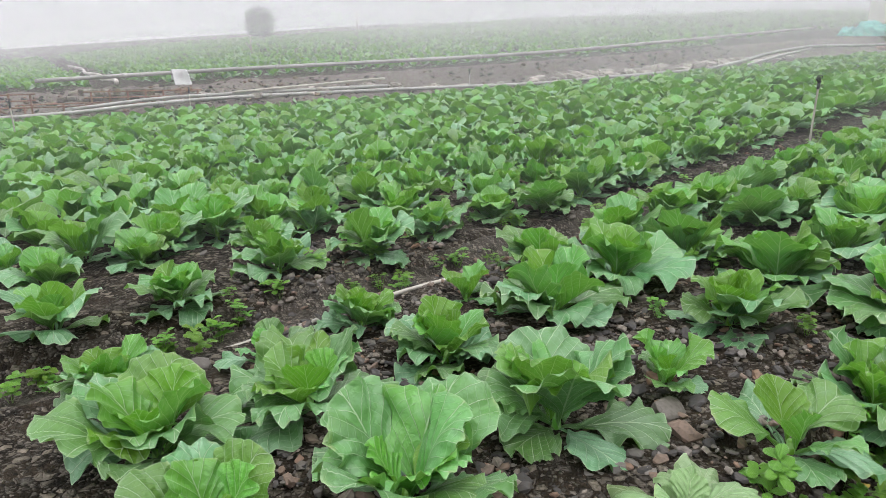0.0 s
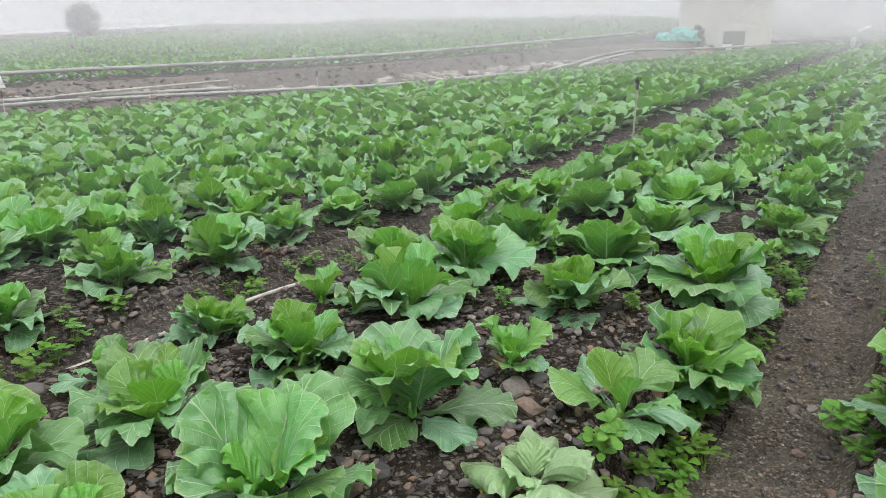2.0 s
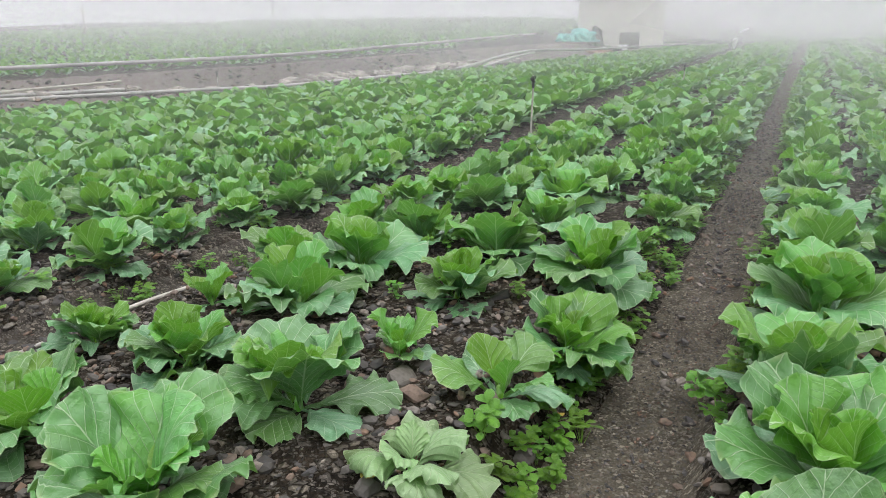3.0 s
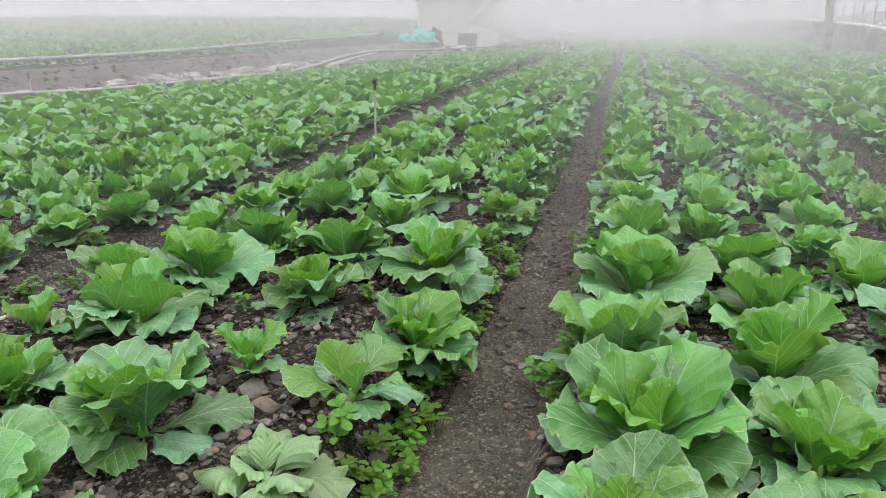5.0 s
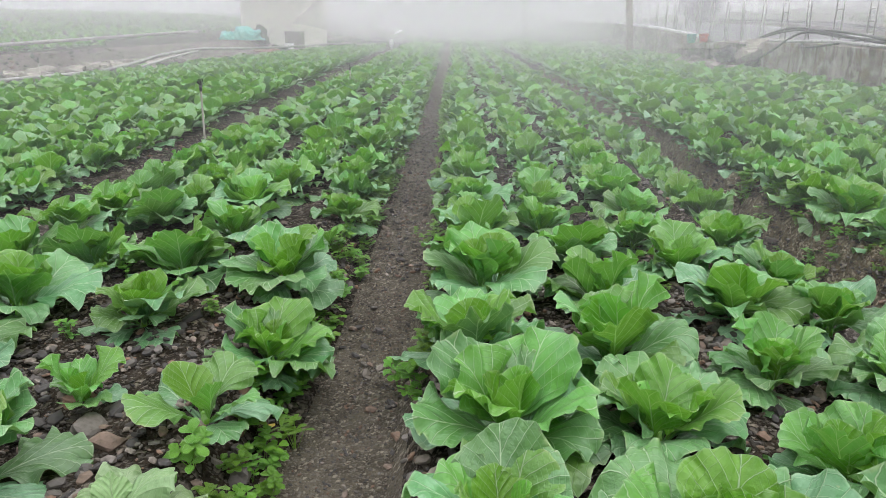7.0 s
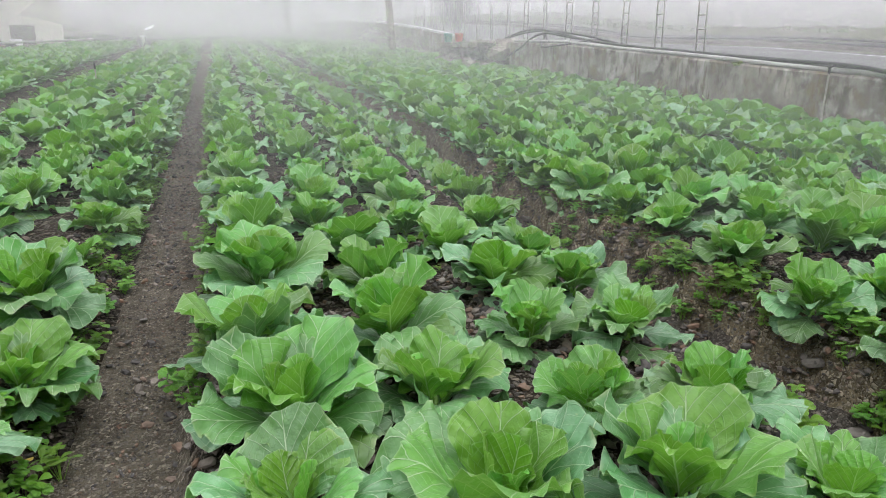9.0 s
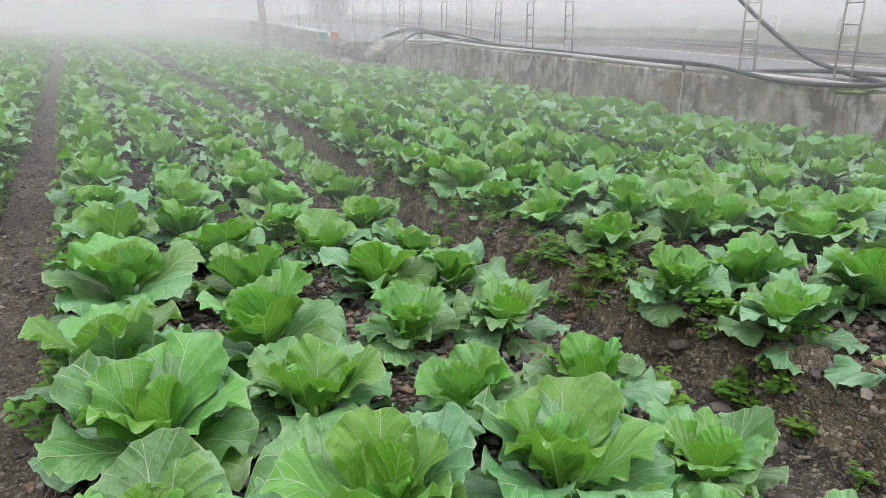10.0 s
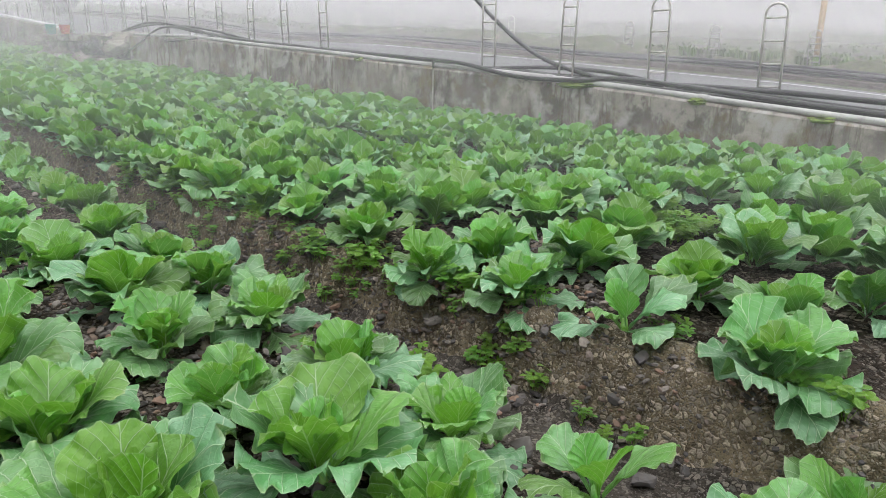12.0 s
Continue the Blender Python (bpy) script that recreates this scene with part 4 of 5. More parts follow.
# along the foot of the dirt track
pipeline("water_pipe", [(-17.2, 0.5, 0.12), (-16.4, 3.8, 0.26), (-16.4, 5.6, 0.38), (-15.9, 7.4, 0.5), (-14.75, 9.8, 0.6), (-13.25, 12.3, 0.7), (-11.95, 14.1, 0.78), (-10.9, 16.5, 0.95), (-10.2, 20.1, 1.12)], 0.042, "pvc", "long grey-white water pipe lying along the field edge", 9)
pipeline("water_pipe", [(-17.0, 4.2, 0.3), (-16.5, 6.0, 0.5), (-16.0, 7.5, 0.58), (-15.2, 9.2, 0.66), (-14.2, 11.0, 0.74)], 0.04, "pvc", "second grey-white water pipe beside the field edge", 7)
pipeline("water_pipe", [(-15.9, 7.6, 0.62), (-15.1, 9.4, 0.78), (-14.3, 11.0, 0.92)], 0.028, "tube", "short pale pipe leaning on the pipes", 0)
pipeline("water_pipe", [(-10.2, 20.0, 1.12), (-9.8, 21.4, 1.36), (-9.5, 22.7, 1.6), (-9.0, 24.4, 1.8), (-8.5, 26.5, 1.86), (-8.0, 29.0, 1.93), (-6.6, 34.4, 2.18), (-5.6, 38.0, 2.35)], 0.05, "pvc", "grey-white water pipe arching over the edge of the field", 9)
pipeline("water_pipe", [(-9.6, 21.0, 1.2), (-9.25, 22.6, 1.5), (-8.95, 24.3, 1.74)], 0.04, "pvc", "grey-white pipe joining the arching pipe", 0)
pipeline("water_pipe", [(-20.2, 4.4, 0.86), (-19.5, 5.6, 0.94), (-18.85, 8.9, 1.12), (-17.3, 11.6, 1.27), (-13.9, 16.0, 1.56), (-13.0, 22.3, 2.0), (-12.4, 27.0, 2.35), (-11.5, 31.5, 2.7)], 0.056, "pvc", "thick grey-white water main on top of the bank", 10)
pipeline("drip_tube", [on_land(x, y, 0.12) for x, y in ((-19.9, 6.25), (-21.6, 6.75), (-23.3, 6.9), (-26.2, 7.7), (-29.2, 8.1), (-34, 9.3), (-39, 10.1))], 0.06, "tube", "pale tube running up between the cabbages", category="tube")


# ---------------------------------------------------------------- dirt track and its edge
BOULDERS = [mesh_of(stone_points(40 + k, 3), "boulder", M["rock"], False) for k in range(6)]


def boulder(x, y, r, up=0.15, material="stone"):
    ob = new("boulder", BOULDERS[int(abs(x * 13 + y * 7)) % 6])
    ob.matrix_world = pose(x, y, land(x, y) + r * up, 10 * math.sin(x * 5), 10 * math.sin(y * 7), 53 * x + 31 * y) @ Matrix.Scale(r, 4)
    return tagged(ob, "rough grey-brown boulder at the edge of the dirt track", "boulder", "boulders along the field")


rng = random.Random(77)
for k in range(120):
    y = rng.uniform(8.0, 26)
    x = along(LEFT_EDGE, y) - rng.uniform(0.7, 1.6)
    boulder(x, y, rng.uniform(0.1, 0.24) * (1.25 if y > 15 else 0.85), 0.45)
for k in range(9):
    y = rng.uniform(4.4, 9.5)
    boulder(along(LEFT_EDGE, y) - rng.uniform(1.2, 2.9), y, rng.uniform(0.06, 0.13), 0.3)


def dry_wall():
    """Short courses of rough stones under the water main."""
    root = thing("dry_stone_wall", (-18.45, 6.1, land(-18.45, 6.1) - 0.05), "crumbling dry stone wall of rough blocks", "wall")
    rng = random.Random(3)
    for course in range(3):
        s = -1.9 + 0.3 * course
        while s < 2.9 - 0.6 * course:
            w = rng.uniform(0.12, 0.36)
            bm = stone_points(rng.randrange(40), 2)
            tall = rng.uniform(0.07, 0.11)
            for v in bm.verts:
                v.co = Vector((v.co.x * w * 0.55, v.co.y * 0.15, v.co.z * tall * 1.5))
            ob = part("stone", bm, M["stone"], root)
            ob.matrix_local = pose(0.28 * s + rng.uniform(-0.06, 0.06) - 0.12 * course + 0.25, s + w / 2, -0.06 + 0.13 * course + rng.uniform(-0.03, 0.03), rng.uniform(-9, 9), rng.uniform(-9, 9), 75)
            s += w + (0.02 if rng.random() < 0.75 else 0.2)


dry_wall()


def concrete_beam():
    root = thing("concrete_beam", (-18.15, 5.85, land(-18.15, 5.85) + 0.12), "long pale concrete beam lying on stones", "beam", turn=76)
    part("beam", block(-1.0, 0.7, -0.09, 0.09, 0, 0.16, 0.015), M["concrete"], root)
    part("prop", block(-0.8, -0.5, -0.14, 0.14, -0.32, 0, 0.03), M["stone"], root)
    part("prop", block(0.3, 0.6, -0.14, 0.14, -0.32, 0, 0.03), M["stone"], root)


concrete_beam()


def rusty_rack(x, y, turn, length, tall, uprights):
    root = thing("metal_rack", (x, y, land(x, y)), "low rusty metal frame standing beside the pipes", "rack", "rusty frames", turn=turn)
    for k in range(uprights):
        s = length * k / (uprights - 1)
        part("upright", block(s - 0.02, s + 0.02, -0.02, 0.02, -0.05, tall * (1 if k % 2 else 0.92), 0.004), M["rust"], root)
    for z in (0.12, tall * 0.6, tall * 0.9):
        part("rail", tube([(-0.15, 0, z), (length * 0.5, 0.01, z + 0.01), (length + 0.1, 0, z + 0.02)], 0.016, 6), M["rust"], root)


rusty_rack(-17.3, 4.85, 68, 2.3, 0.44, 7)
rusty_rack(-17.5, 2.85, 80, 0.8, 0.44, 3)
rusty_rack(-17.4, 3.5, 78, 1.5, 0.2, 3)


def lumpy(name, at, size, label, category, material, seed, rough=0.3, turn=0.0):
    """A crumpled sheet or heap, one mesh."""
    bm = bmesh.new()
    bmesh.ops.create_icosphere(bm, subdivisions=4, radius=1.0)
    for v in bm.verts:
        d = v.co.normalized()
        k = 1 + rough * noise.fractal(d * 1.6 + Vector((seed, 0, 0)), 0.8, 2.1, 4) + rough * 0.35 * abs(noise.noise(d * 6 + Vector((0, seed, 0))))
        v.co = Vector((d.x * k * size[0], d.y * k * size[1], max(-0.06, d.z * k * size[2])))
    ob = new(name, mesh_of(bm, name, M[material]))
    ob.matrix_world = pose(*at, 0, 0, turn)
    return tagged(ob, label, category)


def draped_sack():
    """An empty sack thrown over the water main, its loose end spread to one side."""
    bm = bmesh.new()
    path = [(-0.14, -0.18), (-0.1, -0.03), (-0.06, 0.06), (0.0, 0.085), (0.06, 0.07), (0.1, 0.0), (0.12, -0.08), (0.14, -0.16), (0.17, -0.24), (0.21, -0.31), (0.27, -0.37)]
    grid = []
    for j, (n, z) in enumerate(path):
        row = []
        for i in range(13):
            s = i / 12 - 0.5
            spread = 0.3 + 0.018 * j
            fold = 0.03 * math.sin(9 * s + 0.5 * j) * min(1.0, j / 5) + 0.03 * noise.noise(Vector((s * 6, j * 0.5, 3.0)))
            row.append(bm.verts.new((n + fold, s * spread + 0.012 * j, z + 0.3 * abs(fold) - 0.08 * s * (j > 6))))
        grid.append(row)
    for a, b in zip(grid, grid[1:]):
        for i in range(12):
            bm.faces.new((a[i], a[i + 1], b[i + 1], b[i]))
    bmesh.ops.solidify(bm, geom=list(bm.faces), thickness=0.008)
    bmesh.ops.recalc_face_normals(bm, faces=bm.faces)
    ob = new("sack", mesh_of(bm, "sack", M["sack"]))
    ob.matrix_world = pose(-19.1, 7.6, 1.045, 0, 0, -12)
    tagged(ob, "empty white plastic sack draped over the water main", "sack")


draped_sack()
lumpy("tarpaulin", (-10.6, 35.5, land(-10.6, 35.5) + 0.05), (0.7, 0.45, 0.5), "crumpled teal tarpaulin heaped beside the house", "tarpaulin", "tarp", 4.2, 0.5)
lumpy("tarpaulin", (-11.4, 35.3, land(-11.4, 35.3) + 0.05), (0.4, 0.35, 0.34), "smaller fold of teal tarpaulin beside the heap", "tarpaulin", "tarp", 9.2, 0.5)
lumpy("earth_heap", (-9.6, 35.2, land(-9.6, 35.2)), (0.9, 0.5, 0.35), "low heap of reddish earth and rubbish", "heap", "rust", 5.0, 0.4)
lumpy("bush", (-10.2, 36.7, land(-10.2, 36.7)), (0.45, 0.4, 0.75), "dark low bush against the house wall", "bush", "foliage", 7.0, 0.5)
lumpy("earth_heap", (-7.2, 36.6, land(-7.2, 36.6)), (1.1, 0.6, 0.4), "low heap of grey earth beside the house", "heap", "stone", 8.0, 0.4)


def house():
    """Small plastered pump house with a low shuttered opening."""
    z = land(-9.2, 37.8) - 0.1
    root = thing("house", (-11.3, 37.35, z), "small cream plastered pump house with a flat roof", "house", turn=14)
    w, d, h = 4.45, 3.4, 3.1
    for x0, x1, z0, z1 in ((0, 2.2, 0, h), (3.25, w, 0, h), (2.2, 3.25, 1.2, h)):
        part("wall", block(x0 + 0.002, x1 - 0.002, 0, 0.2, z0 + 0.002, z1, 0.006), M["plaster"], root)
    part("wall", block(0, 0.2, 0.203, d, 0, h, 0.006), M["plaster"], root)
    part("wall", block(w - 0.2, w, 0.203, d, 0, h, 0.006), M["plaster"], root)
    part("wall", block(0.203, w - 0.203, d - 0.2, d, 0, h, 0.006), M["plaster"], root)
    part("roof", block(-0.25, w + 0.25, -0.25, d + 0.25, h + 0.003, h + 0.18, 0.02), M["concrete"], root)
    door = part("door", block(2.21, 3.24, 0.1, 0.14, 0.02, 1.19, 0.005), M["dark"], root, "dark brown shutter")
    for k in range(6):
        part("slat", block(2.22, 3.23, 0.085, 0.1, 0.06 + 0.19 * k, 0.2 + 0.19 * k, 0.006), M["dark"], door)
    # slit window as a proud box, its inner shade put into the dark colour
    vent = part("vent", block(3.88, 4.02, -0.03, -0.002, 1.75, 2.2, 0.004), M["dark"], root, "narrow dark slit window")
    for k in range(4):
        part("louvre", block(3.89, 4.01, -0.045, -0.031, 1.79 + 0.1 * k, 1.84 + 0.1 * k, 0.003), M["steel"], vent)
    part("kerb", block(-0.1, w + 0.1, -0.45, -0.003, -0.15, 0.12, 0.02), M["concrete"], root)


house()
lumpy("earth_heap", (-4.9, 39.2, land(-4.9, 39.2)), (2.8, 1.2, 0.5), "long dark heap of earth and rubble beside the house", "heap", "stone", 11.0, 0.45)
lumpy("earth_heap", (-9.0, 35.9, land(-9.0, 35.9)), (0.6, 0.4, 0.3), "low heap of dark rubble below the house wall", "heap", "stone", 12.0, 0.5)
lumpy("tarpaulin", (-9.35, 36.6, land(-9.35, 36.6) + 0.2), (0.3, 0.25, 0.16), "small teal tarpaulin scrap on the rubble", "tarpaulin", "tarp", 14.0, 0.4)


def bottle_stake(x, y):
    """A stake with a white plastic bottle upside down on it and a pale slat tied on."""
    z = land(x, y)
    root = thing("bottle_stake", (x, y, z), "thin stake topped with an upturned white plastic bottle", "stake")
    part("stake", tube([(0, 0, -0.1), (0.01, 0, 0.5), (0.03, 0, 1.0)], 0.014, 6), M["timber"], root)
    bm = bmesh.new()
    rings = [[bm.verts.new((r * math.cos(a) + 0.01, r * math.sin(a), h)) for a in np.linspace(0, 2 * math.pi, 13)[:-1]]
             for r, h in ((0.03, 0.4), (0.035, 0.46), (0.085, 0.53), (0.09, 0.72), (0.08, 0.75), (0.01, 0.76))]
    for a, b in zip(rings, rings[1:]):
        for k in range(12):
            bm.faces.new((a[k], a[(k + 1) % 12], b[(k + 1) % 12], b[k]))
    part("bottle", bm, M["sack"], root, "white plastic bottle", smooth=True)
    part("slat", tube([(0.12, 0, 0.95), (0.3, 0, 1.03), (0.42, 0, 1.08)], [0.03, 0.045, 0.03], 6), M["sack"], root, "pale slat")


bottle_stake(-2.45, 26.9)


def crate(x, y, turn, size, material, label):
    root = thing("crate", on_land(x, y, 0), label, "crate", turn=turn)
    a, b, c = size
    part("base", block(-a, a, -b, b, 0.0, 0.03, 0.004), M[material], root)
    for x0, x1, y0, y1 in ((-a, a, -b, -b + 0.02), (-a, a, b - 0.02, b), (-a, -a + 0.02, -b + 0.022, b - 0.022), (a - 0.02, a, -b + 0.022, b - 0.022)):
        part("side", block(x0, x1, y0, y1, 0.032, c, 0.004), M[material], root)


crate(-8.6, 36.4, 20, (0.22, 0.15, 0.28), "sack", "white plastic crate beside the house wall")


# ---------------------------------------------------------------- roadside
def hoop(x, y, tall, turn=0.0, lean=(0.0, 0.0)):
    """Ladder-like steel hoop: two rails joined by an arch, with rungs."""
    root = new("steel_hoop")
    root.matrix_world = pose(x, y, land(x, y) - 0.02, lean[0], lean[1], turn)
    tagged(root, "weathered steel ladder hoop standing beside the road", "hoop", "hoops along the road")
    w = 0.12
    line = [(0, -w, 0), (0, -w, tall - w)] + [(0, -w * math.cos(a), tall - w + w * math.sin(a)) for a in np.linspace(0.3, math.pi - 0.3, 7)] + [(0, w, tall - w), (0, w, 0)]
    part("rail", tube(line, 0.015, 6), M["steel"], root, smooth=True)
    for k in range(5):
        z = 0.06 + (tall - 0.22) * k / 4
        part("rung", tube([(0.004, -w - 0.012, z), (0.004, w + 0.012, z)], 0.013, 6), M["steel"], root, smooth=True)
    return root


rng = random.Random(15)
for y in [-1.6, -0.2, 1.22, 2.64, 4.07, 5.5, 6.96] + [11.19 + 1.33 * k for k in range(26)]:
    hoop(8.78, y, 1.26, rng.uniform(-8, 8), (rng.uniform(-1.5, 1.5), rng.uniform(-1.5, 1.5)))
for y in (-1.0, 1.9, 4.3, 6.6, 8.7, 10.6, 12.6, 14.8, 17.2, 19.6, 22, 25, 28, 31, 35):
    hoop(16.6 + rng.uniform(-0.2, 0.2), y, 0.72, rng.uniform(-8, 8), (rng.uniform(-2, 2), rng.uniform(-2, 2)))


TOP = 0.105
pipeline("water_pipe", [(8.39 + 0.015 * math.sin(y), y, road_level(y) + TOP + 0.008 * math.sin(y * 1.3)) for y in np.arange(-3.5, 19.6, 1.5)], 0.038, "white_pipe", "weathered white water pipe on top of the wall", 12)
pipeline("water_pipe", [(8.2, 23.6, 1.75), (8.32, 23.85, 2.0), (8.4, 24.1, 2.09)] + [(8.42, y, road_level(y) + TOP) for y in np.arange(24.6, 50, 2.5)], 0.06, "sack", "white water pipe on the far length of wall", 12)


def hose(points, radius, label):
    return pipeline("hose", points, radius, "hose", label, 0, 8, "hose")


def by_wall(rows):
    return [(x, y, road_level(y) + up) for y, x, up in rows]


hose(by_wall([(21.0, 8.2, -0.3), (20.0, 8.6, 0.2), (18.4, 8.7, 0.42), (16.6, 8.65, 0.3), (14.4, 8.6, 0.16), (11, 8.52, 0.15), (8.6, 8.46, 0.17), (7.2, 8.34, 0.18), (6.0, 8.27, 0.08), (5.0, 8.3, 0.12), (4.2, 8.44, 0.2), (2, 8.5, 0.18), (-1, 8.5, 0.17), (-3.5, 8.5, 0.17)]), 0.032, "thick black hose winding along the wall top")
hose(by_wall([(20.4, 8.5, 0.1), (19.0, 8.8, 0.34), (17.4, 8.8, 0.36), (15.4, 8.7, 0.28), (13, 8.6, 0.14), (9.5, 8.56, 0.12), (6, 8.54, 0.13), (3, 8.55, 0.13), (-3.5, 8.55, 0.12)]), 0.028, "black hose lying beside the wall pipe")
hose(by_wall([(19.6, 8.24, -0.5), (18.4, 8.26, -0.1), (17.5, 8.5, 0.3), (16.0, 8.75, 0.2), (12.0, 8.85, 0.1), (8.6, 8.85, 0.07), (6.8, 9.15, 0.1), (6.0, 9.2, 0.09), (4.5, 8.8, 0.16), (2.6, 8.6, 0.2), (1, 8.56, 0.2), (-3.5, 8.56, 0.2)]), 0.03, "black hose hanging over the wall by the rubble")
hose(by_wall([(17.6, 8.7, 0.3), (16.9, 8.22, 0.0), (16.0, 8.24, 0.02), (15.0, 8.6, 0.2)]), 0.025, "thin dark hose looped over the wall")
hose([(10.9, 11.4, 4.6), (10.2, 9.6, 3.3), (9.6, 7.97, 2.32), (9.22, 6.89, 1.7), (9.1, 6.15, 1.32), (8.95, 5.3, 1.1), (8.88, 4.63, 1.0), (8.7, 3.05, 0.97), (8.6, 1.4, 0.88), (8.6, -3.5, 0.52)], 0.034, "black hose sloping down from overhead onto the wall")
hose(by_wall([(7.6, 9.25, 0.06), (6.9, 9.0, 0.12), (6.0, 9.05, 0.2), (5.0, 9.1, 0.22), (4.0, 9.05, 0.14), (2.8, 8.75, 0.14), (1.5, 8.66, 0.12), (0, 8.66, 0.1), (-3.5, 8.66, 0.1)]), 0.03, "black hose curving on the road edge")
for k in range(4):
    hose([(15.75 + 0.12 * k + 0.05 * math.sin(y * 0.7 + k), y, road_level(y) + 0.2 + 0.05 * (k % 2) + 0.04 * math.sin(y * 0.4 + 2 * k)) for y in np.arange(-3, 44, 2.2)], 0.035, "bundled black hose along the far road edge")


def far_kerb():
    root = thing("kerb", (0, 0, 0), "low concrete kerb on the far side of the road", "kerb", kind="structure")
    for y in np.arange(-3, 44, 3.0):
        bm = bmesh.new()
        verts = [bm.verts.new((x, yy, road_level(yy) + z)) for yy in (y + 0.01, y + 2.99) for x, z in ((ROAD_FAR + 0.55, -0.3), (ROAD_FAR + 0.57, 0.14), (ROAD_FAR + 1.3, 0.15), (ROAD_FAR + 1.3, -0.3))]
        for f in ((0, 1, 5, 4), (1, 2, 6, 5), (2, 3, 7, 6), (3, 2, 1, 0), (4, 5, 6, 7), (3, 0, 4, 7)):
            bm.faces.new([verts[i] for i in f])
        bmesh.ops.recalc_face_normals(bm, faces=bm.faces)
        part("kerb_stone", bm, M["track"], root)


far_kerb()


def scrub():
    """Rough grass and low scrub on the bank past the road."""
    rng = random.Random(53)
    verts, faces, uvs, ages = [], [], [], []
    for n in range(3400):
        y = rng.uniform(-4, 42)
        x = ROAD_FAR + 1.7 + 16 * rng.random() ** 1.6
        if noise.noise(Vector((x * 0.35, y * 0.35, 7.0))) < rng.uniform(-0.5, 0.25):
            continue
        z, tall = land(x, y) + 0.05, rng.uniform(0.06, 0.2)
        tone = rng.random()
        for k in range(6):
            a = rng.uniform(0, 6.28)
            lean, w = rng.uniform(0.1, 0.9) * tall, rng.uniform(0.015, 0.04)
            foot = Vector((x + rng.uniform(-0.12, 0.12), y + rng.uniform(-0.12, 0.12), z - 0.2))
            side = Vector((-math.sin(a) * w, math.cos(a) * w, 0))
            mid = foot + Vector((math.cos(a) * lean * 0.4, math.sin(a) * lean * 0.4, 0.2 + tall * 0.6))
            tip = foot + Vector((math.cos(a) * lean, math.sin(a) * lean, 0.2 + tall * rng.uniform(0.8, 1.1)))
            b = len(verts)
            verts += [foot - side * 0.6, foot + side * 0.6, mid + side, mid - side, tip]
            faces += [(b, b + 1, b + 2, b + 3), (b + 3, b + 2, b + 4)]
            uvs += [(0.3, 0.5, 0.0)] * 5
            ages += [tone] * 5
    tagged(new("scrub", from_arrays("scrub", verts, faces, M["scrub"], uvs, ages)), "rough grey-green grass and scrub beyond the road", "grass", kind="stuff")


scrub()


def moss_patch(y, size):
    return lumpy("moss", (8.33, y, road_level(y) + 0.05), (0.07, size, 0.035), "green and yellow moss growing on the wall top", "moss", "moss", y, 0.6)


moss_patch(5.05, 0.28)
moss_patch(1.9, 0.12)
moss_patch(3.3, 0.1)
moss_patch(9.6, 0.1)

# rubble where the wall has broken away
PALE_ROCKS = [mesh_of(stone_points(60 + k, 3), "rock", M["rock"], False) for k in range(4)]
rng = random.Random(9)
for k in range(42):
    y = rng.uniform(19.3, 24)
    x = rng.uniform(7.5, 8.9)
    r = rng.uniform(0.14, 0.34)
    ob = boulder(x, y, r, rng.uniform(0.2, 0.6))
    ob.location.z = max(land(x, y), 1.1 + 0.75 * (x - 7.5) + rng.uniform(-0.1, 0.1)) if x < 8.45 else land(x, y)
    tagged(ob, "broken rock in the rubble beside the wall", "rock", "rubble by the wall")
for k in range(26):
    y = rng.uniform(19.8, 23.4)
    x = rng.uniform(7.0, 7.75)
    ob = new("rock", PALE_ROCKS[k % 4])
    ob.matrix_world = pose(x, y, land(x, y) + rng.uniform(0.0, 0.2) + 0.35 * max(0, x - 7.2), rng.uniform(-30, 30), rng.uniform(-30, 30), rng.uniform(0, 360)) @ Matrix.Scale(rng.uniform(0.14, 0.3), 4)
    tagged(ob, "pale broken rock tumbled into the field from the wall", "rock", "rubble by the wall")


def slab():
    root = thing("concrete_slab", (7.72, 22.2, 1.86), "tilted broken concrete slab on the rubble", "slab", turn=12)
    part("slab", block(-0.5, 0.5, -1.0, 0.9, -0.12, 0.06, 0.02), M["concrete"], root)
    part("footing", block(-0.2, 0.3, -0.4, 0.5, -0.6, -0.122, 0.08), M["concrete"], root)


slab()
# one dark lump stands in for a coil of black hose
lumpy("plastic_heap", (7.62, 19.9, 1.4), (0.26, 0.36, 0.34), "rounded black heap standing in for coiled hose on the rubble", "heap", "black", 3.1, 0.4)
lumpy("sack", on_land(18.8, 44.2, 0.3), (0.4, 0.45, 0.5), "white sack standing beyond the far edge of the road", "sack", "sack", 5.3, 0.3)


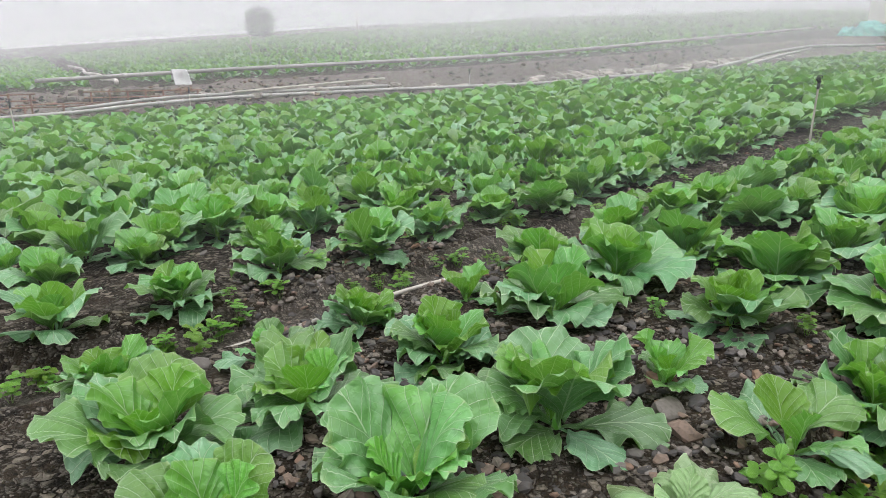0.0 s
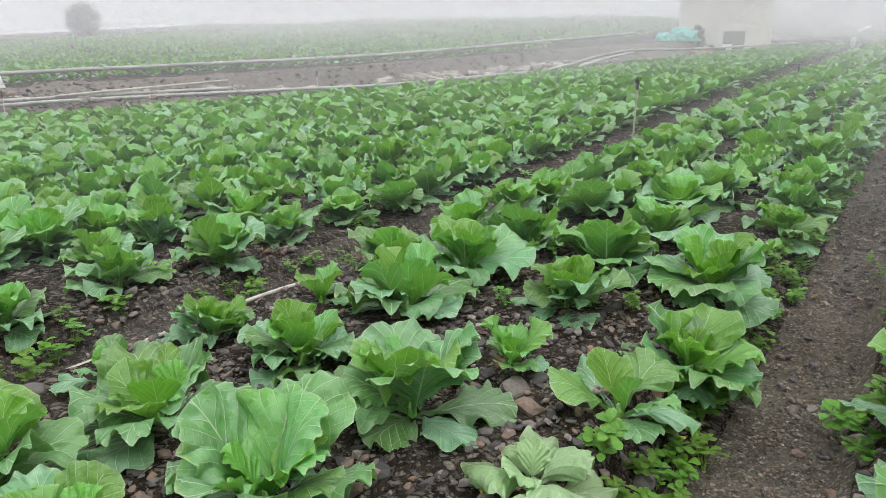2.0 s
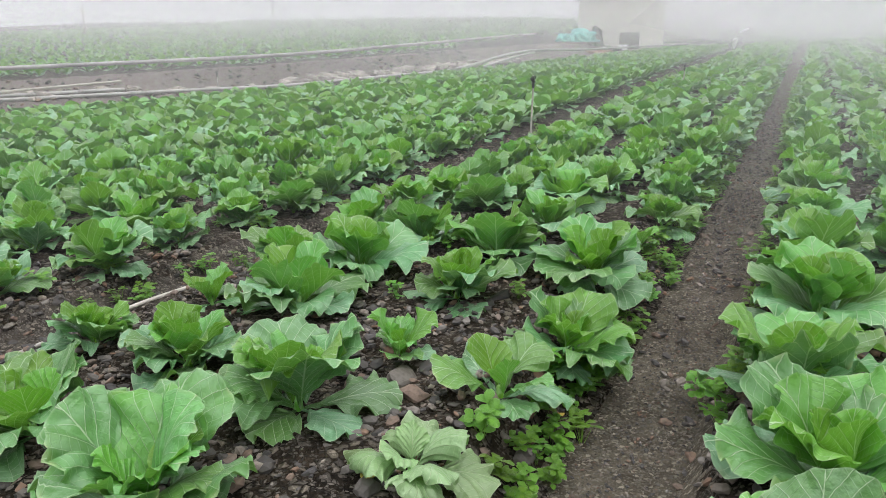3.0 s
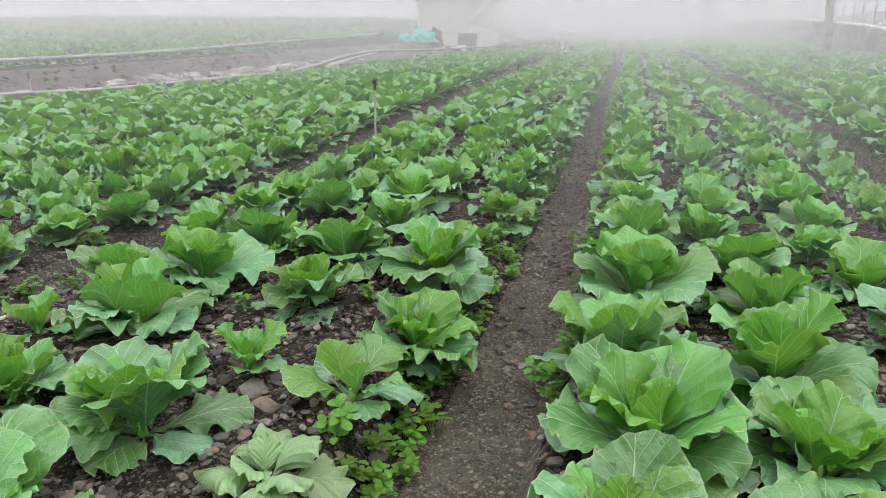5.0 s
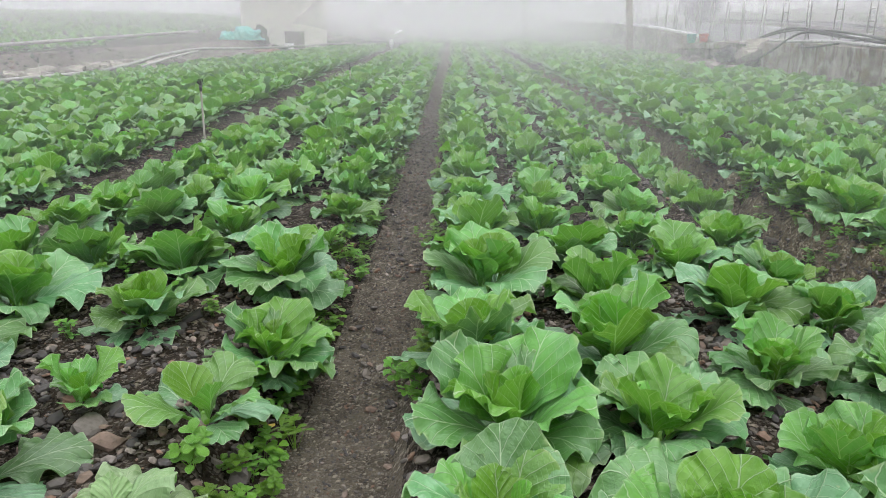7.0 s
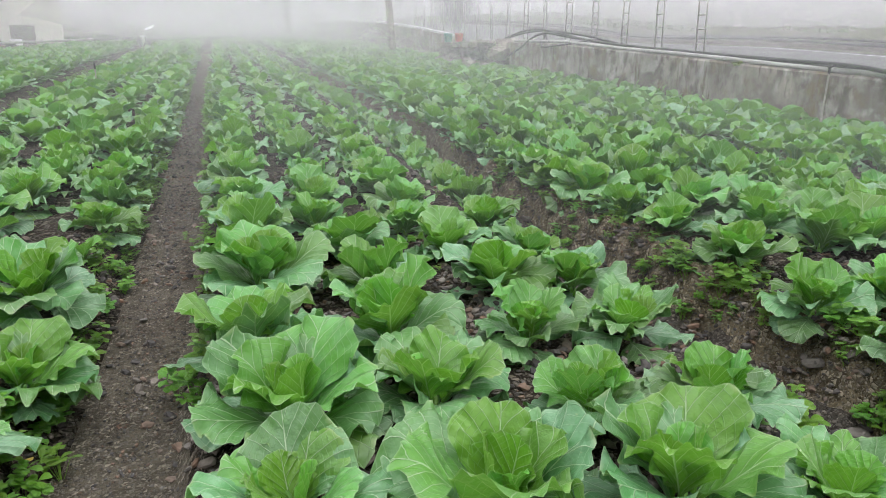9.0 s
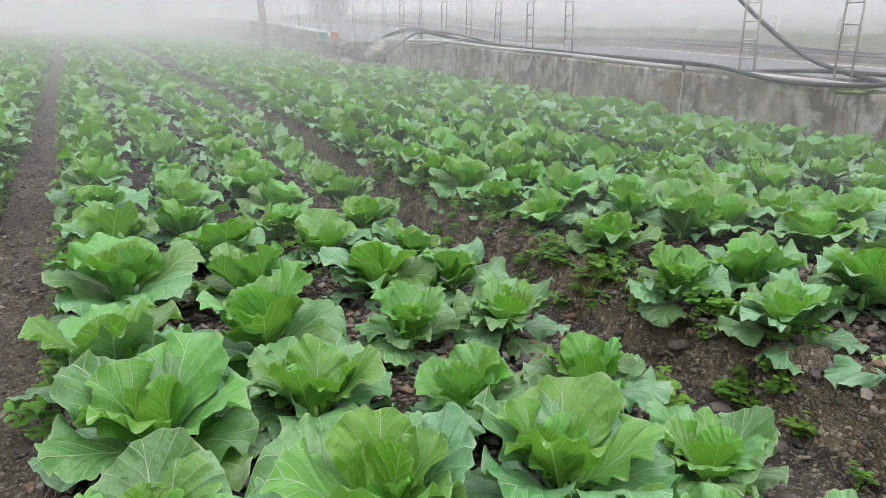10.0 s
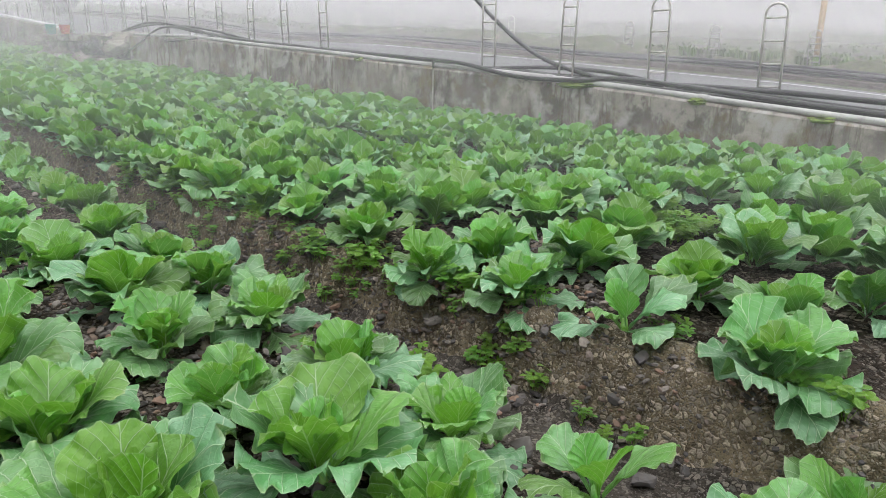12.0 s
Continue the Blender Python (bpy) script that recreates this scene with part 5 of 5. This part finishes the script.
def bucket(x, y, z, material, label):
    root = thing("bucket", (x, y, z), label, "bucket", "buckets on the slab")
    bm = bmesh.new()
    rings = []
    for r, h in ((0.0, 0.0), (0.11, 0.0), (0.15, 0.27), (0.16, 0.28), (0.145, 0.28), (0.1, 0.03), (0.0, 0.03)):
        rings.append([bm.verts.new((max(r, 0.001) * math.cos(a), max(r, 0.001) * math.sin(a), h)) for a in np.linspace(0, 2 * math.pi, 17)[:-1]])
    for a, b in zip(rings, rings[1:]):
        for k in range(16):
            bm.faces.new((a[k], a[(k + 1) % 16], b[(k + 1) % 16], b[k]))
    bmesh.ops.recalc_face_normals(bm, faces=bm.faces)
    part("pail", bm, M[material], root, smooth=True)
    part("handle", tube([(0.16 * math.cos(a), 0, 0.265 + 0.1 * math.sin(a)) for a in np.linspace(0, math.pi, 9)], 0.006, 6), M["steel"], root)


bucket(7.78, 22.3, 1.922, "red", "red plastic bucket standing on the broken slab")
bucket(7.42, 22.35, 1.922, "tarp", "teal plastic bucket standing on the broken slab")


def post(x, y, radius, tall, lean, label):
    root = thing("utility_pole", on_land(x, y, -0.3), label, "pole", "poles round the field")
    sx, sy = lean
    part("shaft", tube([(sx * tall * t, sy * tall * t, tall * t) for t in (0, 0.25, 0.5, 0.75, 1.0)], [radius, radius * 0.97, radius * 0.93, radius * 0.89, radius * 0.85], 12), M["timber"], root, smooth=True)
    part("cap", tube([(sx * tall, sy * tall, tall), (sx * tall, sy * tall, tall + 0.05)], radius * 0.95, 12), M["steel"], root)


post(7.2, 29.0, 0.15, 7.0, (-0.08, 0), "weathered grey wooden pole at the field edge")
post(4.4, 44.5, 0.14, 7.0, (-0.04, 0), "grey wooden pole faint in the fog")
post(-44.9, 32.2, 0.07, 2.2, (0, 0), "thin dark pole far off on the higher field")
post(-39.5, 45.5, 0.12, 4.5, (0, 0), "dark pole far off on the higher field")
post(-31.0, 16.0, 0.022, 1.3, (0, 0), "short dark stake on the higher field")


def marker():
    root = thing("marker_pole", on_land(18.6, 4.8, -0.1), "tall pale pole with an orange sleeve beyond the road", "pole")
    part("shaft", tube([(0, 0, 0), (0.05, 0.02, 2.6), (0.12, 0.04, 5.0)], [0.06, 0.055, 0.05], 12), M["pvc"], root, smooth=True)
    part("sleeve", tube([(0, 0, 0.1), (0.02, 0.01, 0.7), (0.04, 0.015, 1.5)], 0.07, 12), M["orange"], root, "orange sleeve", smooth=True)


marker()


def far_tree(x, y, tall, wide, seed, label, sparse=1.0):
    """Trunk, limbs and a ragged crown of small leaf sprays."""
    root = thing("tree", on_land(x, y, -0.1), label, "tree")
    rng = random.Random(seed)
    part("trunk", tube([(0, 0, 0), (0.03, 0.02, tall * 0.3), (0.0, 0.05, tall * 0.62)], [0.12 * wide / 2, 0.09 * wide / 2, 0.03], 8), M["timber"], root)
    for k in range(6):
        a = k * 1.05 + rng.uniform(-0.3, 0.3)
        reach = wide * rng.uniform(0.25, 0.42)
        part("limb", tube([(0, 0, tall * rng.uniform(0.2, 0.5)), (math.cos(a) * reach * 0.5, math.sin(a) * reach * 0.5, tall * 0.6), (math.cos(a) * reach, math.sin(a) * reach, tall * rng.uniform(0.6, 0.85))], [0.04, 0.03, 0.012], 6), M["timber"], root)
    verts, faces = [], []
    for k in range(int(5200 * sparse)):
        d = Vector((rng.gauss(0, 1), rng.gauss(0, 1), rng.gauss(0, 1))).normalized()
        r = (rng.random() ** 0.4) * (1 + 0.3 * noise.noise(d * 2.2 + Vector((seed, 0, 0))))
        c = Vector((d.x * r * wide / 2, d.y * r * wide / 2, tall * 0.56 + d.z * r * tall * 0.45))
        a, b = Vector((rng.gauss(0, 1), rng.gauss(0, 1), rng.gauss(0, 1))).normalized(), Vector((rng.gauss(0, 1), rng.gauss(0, 1), rng.gauss(0, 1)))
        b = (b - a * a.dot(b)).normalized()
        s = rng.uniform(0.04, 0.1) * max(1.0, wide / 2.4)
        n = len(verts)
        verts += [c - a * s, c + b * s * 0.5, c + a * s, c - b * s * 0.5]
        faces.append((n, n + 1, n + 2, n + 3))
    under(new("crown", from_arrays("crown", verts, faces, M["foliage"])), root)


far_tree(-53.2, 28.4, 2.7, 2.5, 3, "dark round tree on the crest of the field")
far_tree(12.9, 37.8, 1.8, 2.2, 8, "sparse dark shrub beyond the wall", 0.35)

# yellowed leaves lying about
rng = random.Random(21)
dead = from_arrays("fallen_leaf", *(lambda p: (p[0], leaf_faces(6, 7)))(leaf_shape(rng, 0.09, 0.075, 0.15, -0.5, 0.2, 0.6, 6, 7)), M["yellowed"])
for x, y in ((-3.45, 1.72), (-0.72, 2.2), (-1.0, 1.36), (-2.05, 1.95), (1.32, 1.22), (0.9, 2.5), (0.3, 3.4), (-0.75, 2.75)):
    ob = new("fallen_leaf", dead)
    ob.matrix_world = pose(x, y, land(x, y) + 0.02, rng.uniform(-15, 15), rng.uniform(-15, 15), rng.uniform(0, 360)) @ Matrix.Scale(rng.uniform(0.4, 0.65), 4)
    tagged(ob, "yellowed cabbage leaf lying on the soil", "leaf", "fallen leaves")


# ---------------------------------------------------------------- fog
def build_fog_sheets():
    """See-through arcs stand in for fog, thicker up the slope and towards the road."""
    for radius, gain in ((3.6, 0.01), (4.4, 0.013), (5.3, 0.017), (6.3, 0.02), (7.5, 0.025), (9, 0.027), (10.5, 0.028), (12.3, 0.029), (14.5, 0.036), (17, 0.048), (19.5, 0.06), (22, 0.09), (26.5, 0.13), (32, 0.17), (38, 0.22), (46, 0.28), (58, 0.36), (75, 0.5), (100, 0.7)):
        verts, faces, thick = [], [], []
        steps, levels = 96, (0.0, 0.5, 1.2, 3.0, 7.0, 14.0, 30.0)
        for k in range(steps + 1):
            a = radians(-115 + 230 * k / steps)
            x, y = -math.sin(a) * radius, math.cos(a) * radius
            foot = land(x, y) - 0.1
            # extra haze up the path; the side terms below add more
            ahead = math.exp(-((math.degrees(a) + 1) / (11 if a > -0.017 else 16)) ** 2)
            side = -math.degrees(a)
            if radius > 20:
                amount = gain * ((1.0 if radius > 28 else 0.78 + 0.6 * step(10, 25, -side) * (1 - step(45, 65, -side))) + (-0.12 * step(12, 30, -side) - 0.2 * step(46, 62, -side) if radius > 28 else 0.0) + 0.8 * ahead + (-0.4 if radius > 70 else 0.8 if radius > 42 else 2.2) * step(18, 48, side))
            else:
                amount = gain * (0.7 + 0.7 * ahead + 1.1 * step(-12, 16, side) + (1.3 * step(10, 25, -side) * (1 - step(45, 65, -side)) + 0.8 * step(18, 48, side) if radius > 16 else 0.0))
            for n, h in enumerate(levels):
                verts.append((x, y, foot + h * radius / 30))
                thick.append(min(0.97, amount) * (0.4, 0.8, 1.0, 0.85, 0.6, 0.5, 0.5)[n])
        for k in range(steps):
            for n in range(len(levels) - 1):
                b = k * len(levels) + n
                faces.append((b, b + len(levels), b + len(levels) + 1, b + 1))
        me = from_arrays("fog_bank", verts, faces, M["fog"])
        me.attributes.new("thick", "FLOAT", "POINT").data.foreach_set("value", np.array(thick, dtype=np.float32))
        tagged(new("fog_bank", me), "see-through white sheet standing in for fog over the field", "fog", kind="stuff")


build_fog_sheets()
